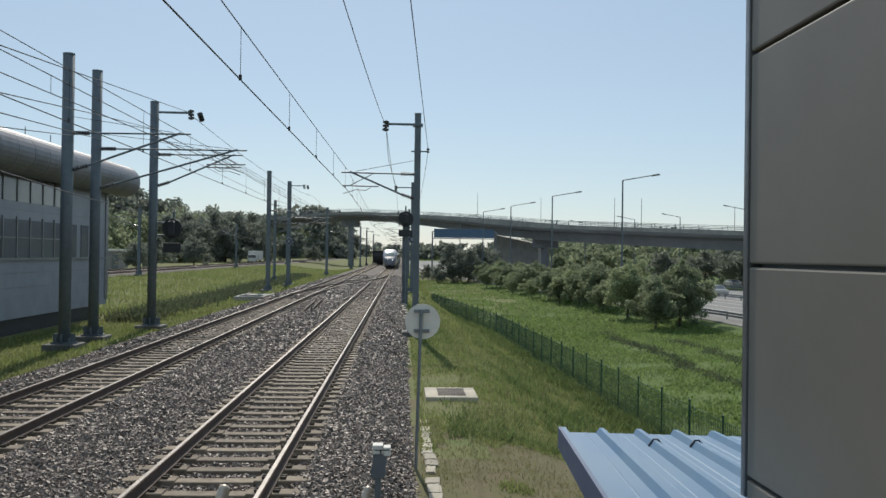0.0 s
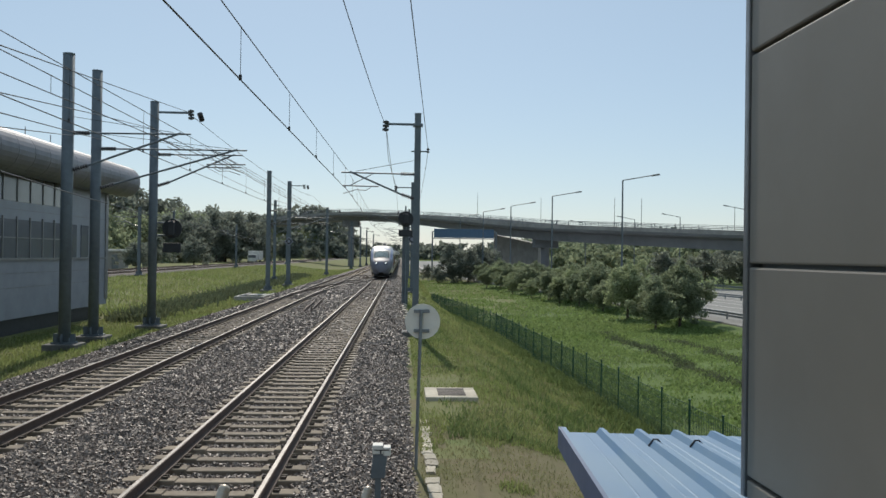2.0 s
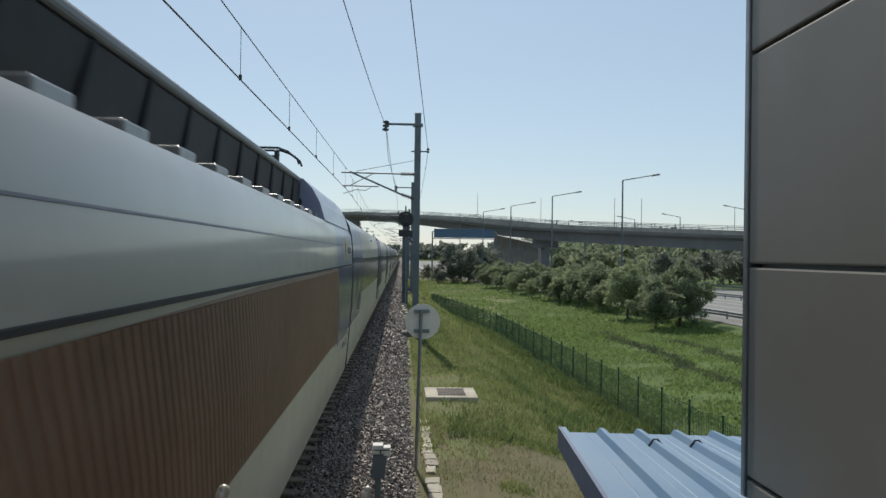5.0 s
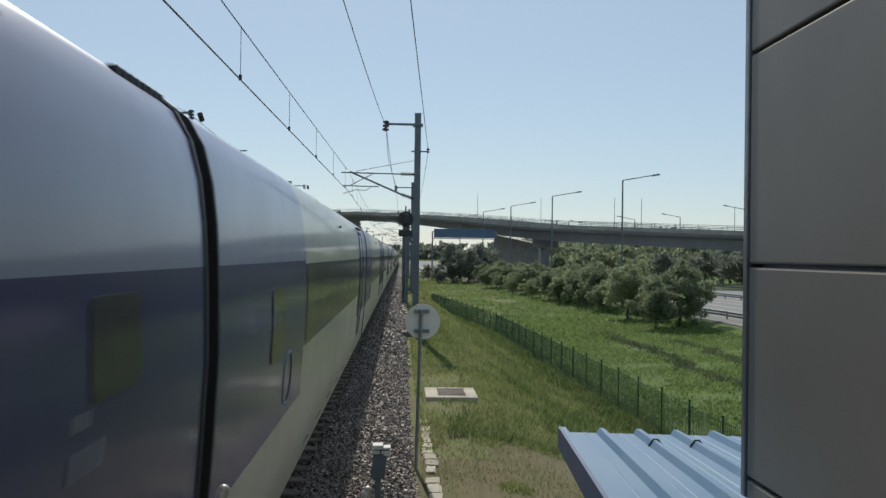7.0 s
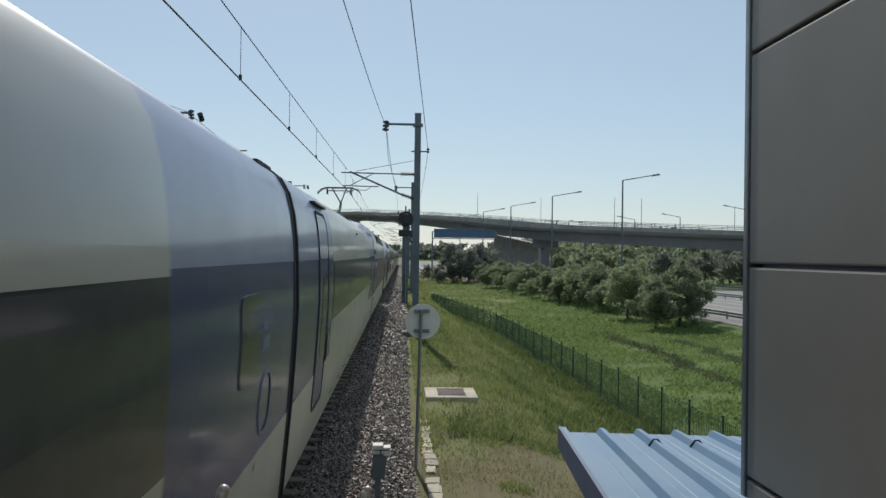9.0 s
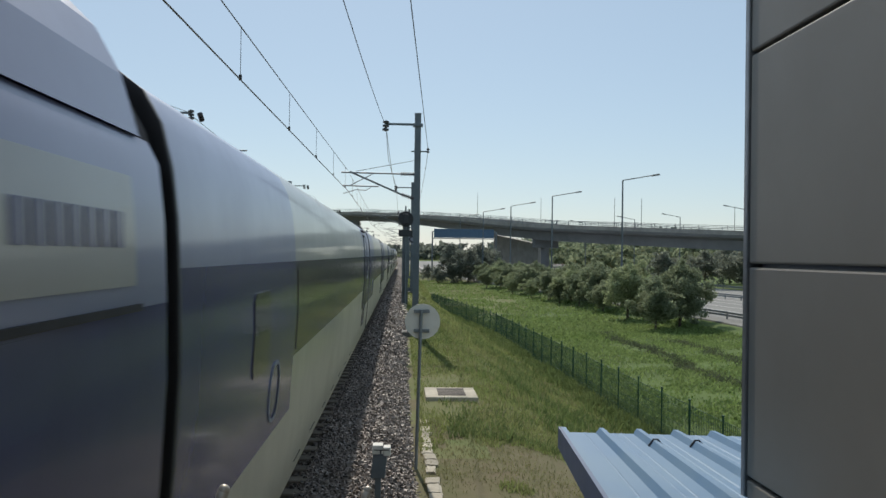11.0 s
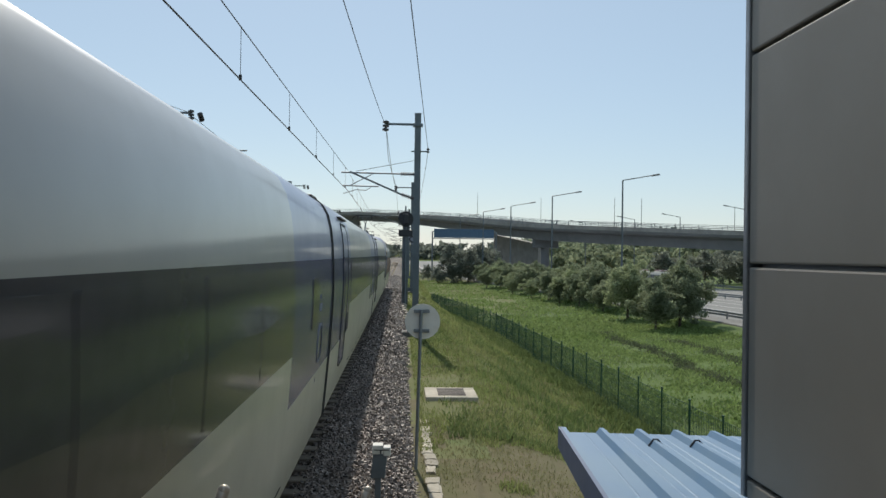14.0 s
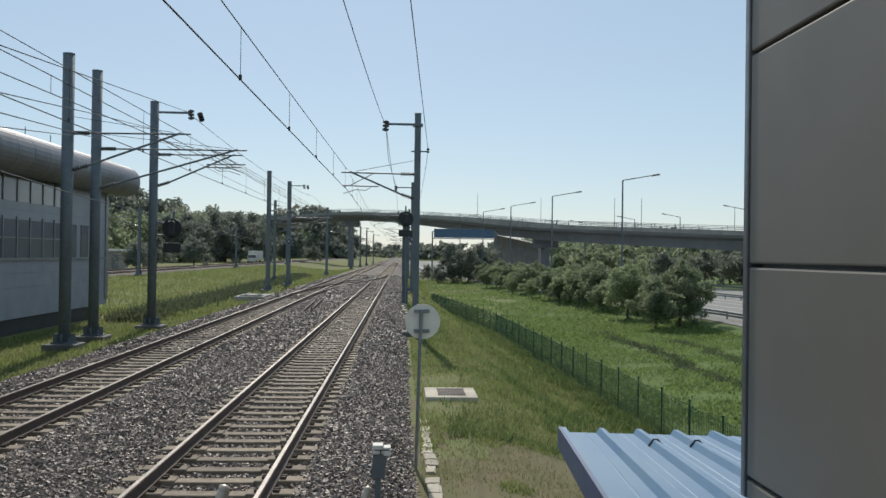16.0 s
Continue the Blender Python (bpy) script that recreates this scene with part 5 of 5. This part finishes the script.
def nose_side(s, z):
    w, t, b = smooth_interp(s, NOSE_S, NOSE_W), smooth_interp(s, NOSE_S, NOSE_T), smooth_interp(s, NOSE_S, NOSE_B)
    zz = 0.42 + (z - b) / (t - b) * (ROOF - 0.42)
    return side_x(min(max(zz, 0.46), ROOF)) * w


def nose_top(s, x):
    w, t, b = smooth_interp(s, NOSE_S, NOSE_W), smooth_interp(s, NOSE_S, NOSE_T), smooth_interp(s, NOSE_S, NOSE_B)
    z = float(np.interp(abs(x) / w, HX[6:][::-1], HZ[6:][::-1]))
    return b + (z - 0.42) / (ROOF - 0.42) * (t - b)


def hood_at(x, z):
    """Where along the nose its top reaches the height z at the offset x."""
    a, b = 0.0, 3.0
    for _ in range(30):
        m = (a + b) / 2
        w = smooth_interp(m, NOSE_S, NOSE_W)
        a, b = (m, b) if abs(x) > 1.44 * w or nose_top(m, x) < z else (a, m)
    return b


def top_patch(name, corners, mat, off=0.012, n=8):
    """A plate on the nose between four (s, x) corners."""
    verts, faces = [], []
    for i in range(n + 1):
        for j in range(n + 1):
            u, v = i / n, j / n
            s = (corners[0][0] * (1 - u) + corners[1][0] * u) * (1 - v) + (corners[3][0] * (1 - u) + corners[2][0] * u) * v
            x = (corners[0][1] * (1 - u) + corners[1][1] * u) * (1 - v) + (corners[3][1] * (1 - u) + corners[2][1] * u) * v
            verts.append((x, s - off * 0.6, nose_top(s, x) + off))
    for i in range(n):
        for j in range(n):
            q = i * (n + 1) + j
            faces.append((q, q + 1, q + n + 2, q + n + 1))
    return mesh(name, verts, faces, mat, smooth=True)


def power_car(raised):
    L = 22.69
    t = thing("power_car", pose(0, 0, 0), "streamlined high speed power car, pale blue and white with bronze grilles", "train car", "high speed train")
    stations = sorted(set([0.0, 0.05, 0.12, 0.2, 0.3, 0.42, 0.56, 0.72] + list(np.arange(0.9, 8.0, 0.25)) + [5.3, 5.45, 5.6, 8.0, 10, 13, 16, 18.85, 20, 21.5, L - 0.3, L - 0.04]))

    def paint(s, k):
        if k <= 1 and s > 2.5:
            return "t_under"
        # nose front gets the grey that has its shade painted in
        if s < 1.9:
            return "t_hood"
        if s < 3.6:
            return "t_peri" if 5 <= k <= 12 else "t_skirt" if k <= 4 else "t_white"
        if k <= 4:
            return "t_navy" if s > 18.85 and k == 4 else "t_skirt"
        if k <= 6:
            return "t_navy" if s > 18.85 else "t_skirt"
        return "t_peri" if s > 18.85 or s < 4.6 else "t_white"
    part("body", shell("body", stations, paint, nose_sec), "t_white", t)
    # windscreen and lights
    part("windscreen", top_patch("windscreen", [(1.92, -0.82), (2.98, -0.76), (2.98, 0.76), (1.92, 0.82)], "t_cab", 0.014), "t_cab", t, "large curved cab windscreen")
    for (c, nm) in (([(1.85, -0.88), (1.93, -0.88), (1.93, 0.88), (1.85, 0.88)], "lower"), ([(2.96, -0.8), (3.03, -0.8), (3.03, 0.8), (2.96, 0.8)], "upper"),
                    ([(1.85, -0.88), (3.03, -0.8), (3.03, -0.75), (1.85, -0.81)], "edge"), ([(1.85, 0.81), (3.03, 0.75), (3.03, 0.8), (1.85, 0.88)], "edge")):
        part("windscreen_seal", top_patch("windscreen_seal", c, "black", 0.02), "black", t)
    for s in (-1, 1):
        bm = tube([(s * 0.06, 1.86, nose_top(1.9, 0.05) + 0.06), (s * 0.4, 2.0, nose_top(2.05, 0.4) + 0.07), (s * 0.74, 2.3, nose_top(2.35, 0.74) + 0.06)], 0.013, 6)
        part("wiper", bm, "black", t)
        part("headlight_housing", top_patch("headlight_housing", [(hood_at(x, z), s * x) for x, z in ((0.36, 1.56), (0.54, 2.02), (0.86, 2.05), (0.62, 1.56))], "black", 0.012), "black", t, "slanted black headlight cluster")
        bm = bmesh.new()
        bmesh.ops.create_uvsphere(bm, u_segments=14, v_segments=8, radius=0.048)
        bm.transform(pose(s * 0.54, hood_at(0.54, 1.76) - 0.02, 1.77))
        part("headlight", bm, "lamp", t, "lit white headlight")
    for side in (1, -1):
        g = part("grille", skin_patch("grille", 5.75, 19.2, 1.44, 2.545, "t_bronze", side, 0.03, 0.006, surf=nose_side, shear=-0.5), "t_bronze", t, "bronze louvred side grille")
        verts, faces = [], []
        for k in range(130):
            s = 5.95 + k * 0.1
            for d, o in ((0, 0.006), (0.02, 0.024), (0.05, 0.024), (0.07, 0.006)):
                for z in (1.48, 2.0, 2.51):
                    verts.append((side * (nose_side(s, z) + o + 0.004), s + d - 0.5 * (z - 1.99), z))
            q = k * 12
            for i in range(3):
                for j in range(2):
                    faces.append((q + i * 3 + j, q + i * 3 + j + 1, q + i * 3 + j + 4, q + i * 3 + j + 3))
        part("louvre", mesh("louvre", verts, faces, "t_bronze"), "t_bronze", g)
        part("grille_trim", skin_patch("grille_trim", 5.7, 22.3, 2.55, 2.575, "t_under", side, 0.01, 0.012, surf=nose_side), "t_peri", t)
        part("dark_panel", skin_patch("dark_panel", 19.27, 21.7, 1.35, 2.54, "t_navy", side, 0.03, 0.005, shear=-0.5), "t_navy", t)
        d = part("door", skin_patch("door", 4.75, 5.35, 0.9, 3.05, "t_white", side, 0.08, 0.006, surf=nose_side), "t_white", t, "white crew door")
        part("upper_panel", skin_patch("upper_panel", 4.78, 5.32, 2.45, 3.02, "t_peri", side, 0.06, 0.009, surf=nose_side), "t_peri", d)
        part("seal", skin_patch("seal", 4.71, 5.39, 0.86, 3.09, "rubber", side, 0.1, 0.012, ring=0.035, surf=nose_side), "rubber", d)
        for sx in (4.62, 5.5):
            bm = tube([(side * (nose_side(sx, 1.0) + 0.04), sx, 1.0), (side * (nose_side(sx, 2.3) + 0.05), sx, 2.35)], 0.014, 8)
            part("grab_rail", bm, "t_under", t)
        m = part("cab_mask", skin_patch("cab_mask", 3.25, 4.6, 2.42, 2.98, "t_glass", side, 0.12, 0.008, surf=nose_side, shear=0.7), "t_glass", t, "dark wrap-round cab glazing")
        part("side_window", skin_patch("side_window", 3.8, 4.4, 2.54, 2.88, "t_cab", side, 0.06, 0.014, surf=nose_side, shear=0.5), "t_cab", m)
        for i in range(6):
            part("lettering", skin_patch("lettering", 21.0 + i * 0.14, 21.1 + i * 0.14, 1.16, 1.27, "t_navy", side, 0.015, 0.006, shear=0.2), "t_navy", t)
        part("lettering", skin_patch("lettering", 3.0, 3.3, 1.35, 1.75, "t_navy", side, 0.03, 0.006, surf=nose_side, shear=0.4), "t_navy", t)
        part("tick", skin_patch("tick", 3.6, 3.75, 1.2, 1.9, "t_red", side, 0.03, 0.006, surf=nose_side, shear=-0.5), "t_red", t)
        part("seam", skin_patch("seam", 5.7, L - 0.5, 2.885, 2.9, "mark", side, 0.004, 0.004, surf=nose_side), "mark", t)
    for side in (1, -1):
        pn = part("slogan_panel", skin_patch("slogan_panel", 20.2, 22.25, 2.64, 3.02, "t_white", side, 0.02, 0.005), "t_white", t, "white slogan panel with orange swoosh")
        for i in range(7):
            part("lettering", skin_patch("lettering", 22.02 - i * 0.125, 22.115 - i * 0.125, 2.77, 2.89, "t_navy", side, 0.01, 0.010), "t_navy", pn)
        part("swoosh", skin_patch("swoosh", 20.75, 20.85, 2.68, 2.98, "t_orange", side, 0.04, 0.011, shear=-0.5), "t_orange", pn)
        part("swoosh", skin_patch("swoosh", 20.62, 20.70, 2.72, 2.94, "t_bronze", side, 0.035, 0.011, shear=-0.5), "t_bronze", pn)
    # roof equipment: covers at both ends, between them a near-black block as the bay's painted shade, with a light roof
    # strip
    sect = [(1.37, 3.19), (1.30, 3.42), (1.20, 3.60), (1.08, 3.72), (0.75, 3.80), (0.0, 3.83)]
    part("roof_cover", roof_cover("roof_cover", [(17.5, 1.0), (18.2, 1.0), (20.2, 1.0), (L - 0.2, 1.0)], sect), "t_peri", t, "raised pale blue roof cover")
    part("roof_cover", roof_cover("roof_cover", [(4.5, 0.35), (5.0, 0.72), (5.8, 0.98)], sect), "t_white", t, "white roof cover behind the cab")
    part("bay_shade_block", box(-1.04, 1.04, 5.7, 17.75, 3.19, 3.66, 0.02), "rubber", t, "solid near-black block painted as the shade inside the roof equipment bay")
    part("roof_strip", box(-1.06, 1.06, 5.7, 17.75, 3.665, 3.73, 0.02), "tube_roof", t, "light roof strip")
    for side in (1, -1):
        for k in range(14):
            y = 6.3 + k * 0.85
            # ribs take the same near-black, so they sink into the painted bay shade
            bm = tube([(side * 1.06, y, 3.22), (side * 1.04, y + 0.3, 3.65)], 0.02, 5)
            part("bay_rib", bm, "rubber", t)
            part("bay_foot", box(*sorted((side * 1.13, side * 1.27)), y, y + 0.34, 3.215, 3.28, 0.012), "alu", t)
    # pantograph
    p = part("pantograph", box(-0.5, 0.5, 18.6, 20.2, 3.95, 4.02, 0.02), "mast", t, "raised pantograph on insulators" if raised else "folded pantograph on insulators")
    for x in (-0.42, 0.42):
        for y in (18.7, 20.1):
            part("insulator", insulator((x, y, 3.79), (x, y, 3.96), 0.07, 2), "insul", p)
    H = 5.24 if raised else 4.36
    knee = (0, 18.7, 4.70) if raised else (0, 18.5, 4.24)
    part("lower_arm", tube([(0, 19.9, 4.01), knee], 0.05, 8), "mast", p)
    for x in (-0.25, 0.25):
        part("upper_arm", tube([knee, (x, 19.6, H - 0.06)], 0.025, 8), "mast", p)
    for d in (-0.18, 0.18):
        part("contact_strip", tube([(-0.8, 19.6 + d, H - 0.26), (-0.77, 19.6 + d, H - 0.18), (-0.62, 19.6 + d, H - 0.07), (-0.48, 19.6 + d, H - 0.02), (0.48, 19.6 + d, H - 0.02), (0.62, 19.6 + d, H - 0.07), (0.77, 19.6 + d, H - 0.18), (0.8, 19.6 + d, H - 0.26)], 0.018, 6), "black", p)
    part("cross_bar", tube([(-0.46, 19.6, H - 0.13), (0.46, 19.6, H - 0.13)], 0.02, 6), "mast", p)
    for x in (-0.44, 0.44):
        part("spring_box", box(x - 0.03, x + 0.03, 19.52, 19.68, H - 0.27, H - 0.04, 0.01), "black", p)
    part("damper", box(-0.2, 0.2, 19.5, 20.0, 4.0, 4.2, 0.03), "black", p)
    for s in (4.2, 18.2):
        bogie(t, s)
    part("plough", box(-0.8, 0.8, 1.1, 1.4, 0.2, 0.46, 0.1), "t_under", t)
    me = shell("gangway", [L - 0.06, L + 0.13], lambda s, k: "bellows")
    for v in me.vertices:
        v.co.x *= 0.955
        v.co.z = 0.5 + (v.co.z - 0.5) * 0.972
    part("gangway_bellows", me, "black", t)
    return t


def build_train():
    """Two coupled sets of ten cars. Returns (thing, metres behind the first nose, turned)."""
    cars = []
    lead, tail = power_car(False), power_car(True)
    mid_r, mid_f, mid_red = coach(18.7, True), coach(18.7, False), coach(18.7, False, red=True)
    end_r, end_f = coach(21.845, True), coach(21.845, False, cover=True)
    used = set()

    def take(src, s):
        if src in used:
            c = copy_thing(src, pose(0, 0, 0))
            if s > 200:
                for o in [o for o in c.children if o.name.startswith(("side_lamp", "belt_trim"))]:
                    bpy.data.objects.remove(o)
            return c
        used.add(src)
        return src
    s = 0.0
    for unit in range(2):
        plan = [(lead, 22.69, 0), (end_r, 21.845, 0)] + [(mid_r, 18.7, 0)] * 4 + [(mid_red, 18.7, 0), (mid_f, 18.7, 0)] + [(end_f, 21.845, 0), (tail, 22.69, 1)]
        for src, ln, turned in plan:
            cars.append((take(src, s), s + (ln if turned else 0), turned))
            s += ln
    return cars


# ---- road vehicles ----
def car(paint, label):
    t = thing("car", pose(0, 0, 0), label, "car", "highway cars")
    bm = bmesh.new()
    prof = [(-2.2, 0.3), (-2.25, 0.62), (-2.1, 0.85), (-1.3, 0.95), (-0.6, 1.42), (0.9, 1.45), (1.7, 1.0), (2.2, 0.92), (2.25, 0.5), (2.2, 0.3)]
    rows = [[bm.verts.new((x * (0.8 if z > 1.1 else 1), y, z)) for y, z in prof] for x in (-0.9, 0.9)]
    for i in range(len(prof)):
        j = (i + 1) % len(prof)
        bm.faces.new((rows[0][i], rows[0][j], rows[1][j], rows[1][i]))
    bm.faces.new(rows[0])
    bm.faces.new(rows[1][::-1])
    bmesh.ops.bevel(bm, geom=bm.edges[:], offset=0.05, segments=2, affect="EDGES")
    part("body", bm, paint, t)
    part("windscreen", mesh("windscreen", [(-0.72, -1.26, 1.0), (0.72, -1.26, 1.0), (0.62, -0.63, 1.41), (-0.62, -0.63, 1.41)], [(0, 1, 2, 3)], "glass"), "glass", t)
    part("rear_window", mesh("rear_window", [(-0.7, 1.67, 1.04), (0.7, 1.67, 1.04), (0.6, 0.95, 1.43), (-0.6, 0.95, 1.43)], [(0, 1, 2, 3)], "glass"), "glass", t)
    for s in (-1, 1):
        part("side_window", box(*sorted((s * 0.74, s * 0.80)), -0.6, 1.0, 1.05, 1.36), "glass", t)
        for y in (-1.4, 1.4):
            w = part("wheel", disc((s * 0.8, y, 0.32), (1, 0, 0), 0.32, 0.2, 18), "rubber", t)
            part("rim", disc((s * 0.905, y, 0.32), (1, 0, 0), 0.2, 0.02, 12), "galv", w)
        part("headlight", box(*sorted((s * 0.5, s * 0.85)), -2.26, -2.2, 0.62, 0.76, 0.02), "white", t)
        part("tail_light", box(*sorted((s * 0.55, s * 0.86)), 2.2, 2.27, 0.7, 0.85, 0.02), "t_red", t)
    return t


def bus():
    t = thing("bus", pose(0, 0, 0), "dark red and white highway coach bus", "bus")
    part("body", box(-1.25, 1.25, -6, 6, 0.35, 1.5, 0.08), "bus_red", t, "dark red lower body")
    part("upper_body", box(-1.25, 1.25, -6, 6, 1.5, 3.2, 0.12), "white", t)
    part("roof_stripe", box(-1.2, 1.2, -5.9, 5.9, 3.2, 3.32, 0.04), "bus_red", t)
    for s in (-1, 1):
        for k in range(6):
            part("window", box(*sorted((s * 1.24, s * 1.265)), -5.6 + k * 1.9, -3.8 + k * 1.9, 1.75, 2.75), "glass", t)
        for y in (-3.8, 3.2):
            part("wheel", disc((s * 1.12, y, 0.5), (1, 0, 0), 0.5, 0.3, 20), "rubber", t)
    part("windscreen", box(-1.1, 1.1, -6.02, -5.99, 1.3, 2.9), "glass", t)
    return t


def build_vehicles():
    a = car("t_white", "white saloon car on the highway")
    b = copy_thing(a, pose(0, 0, 0))
    c = car("black", "dark saloon car on the highway")
    d = copy_thing(a, pose(0, 0, 0))
    e = copy_thing(a, pose(0, 0, 0))
    f = copy_thing(a, pose(0, 0, 0))
    return [(a, 43, 117, 0.0, -28), (b, 43, 114, 6.4, -28), (c, 46, 119, 6.6, -28), (d, 58, 150, 0.0, 30), (e, 58, 154, 11.5, 30), (f, 58, 158, 15.2, 30),
            (bus(), 36.0, 97, 15.0, -24)]


def far_train():
    t = thing("local_train", pose(0, 0, 0), "dark local train leaving on the neighbouring track", "train")
    part("body", box(-1.45, 1.45, 0, 60, 0.9, 3.9, 0.25), "t_under", t)
    part("end_window", box(-1.1, 1.1, -0.02, 0.1, 2.2, 3.2, 0.02), "t_glass", t)
    part("underframe", box(-1.2, 1.2, 0.5, 59, 0.3, 0.9), "t_under", t)
    for y in (3, 18, 42, 57):
        for s in (-1, 1):
            part("wheel", disc((s * 0.75, y, 0.45), (1, 0, 0), 0.43, 0.13, 20), "t_under", t)
    return t


build_ground()
build_tracks()
build_platform()
build_overhead()
build_signals()
build_far_bank()
build_building()
build_overpass()
build_highway()
build_fence()
build_trees()
build_hills()
build_grass()
TRAIN = build_train()
VEHICLES = build_vehicles()
LOCAL = far_train()
SPEED, NOSE_AT = 35.7, 4.825      # metres a second, and when the nose comes level with the camera


def motions():
    for ob, s, turned in TRAIN:
        rows = []
        for k in range(17):
            t = float(k)
            y = SPEED * (NOSE_AT - t) + s
            rows.append((t, pose(AXIS, y, 0, 0, 0, 180 if turned else 0)))
        walk(ob, rows)
    for ob, x, y0, t0, v in VEHICLES:
        walk(ob, [(t, pose(x, y0 + v * (t - t0), -2.24, 0, 0, 0 if v < 0 else 180)) for t in (0.0, 4.0, 8.0, 12.0, 16.0)])
    walk(LOCAL, [(t, pose(left_axis(200), 252 + 60 * t, -0.02)) for t in (0.0, 8.0, 16.0)])


motions()
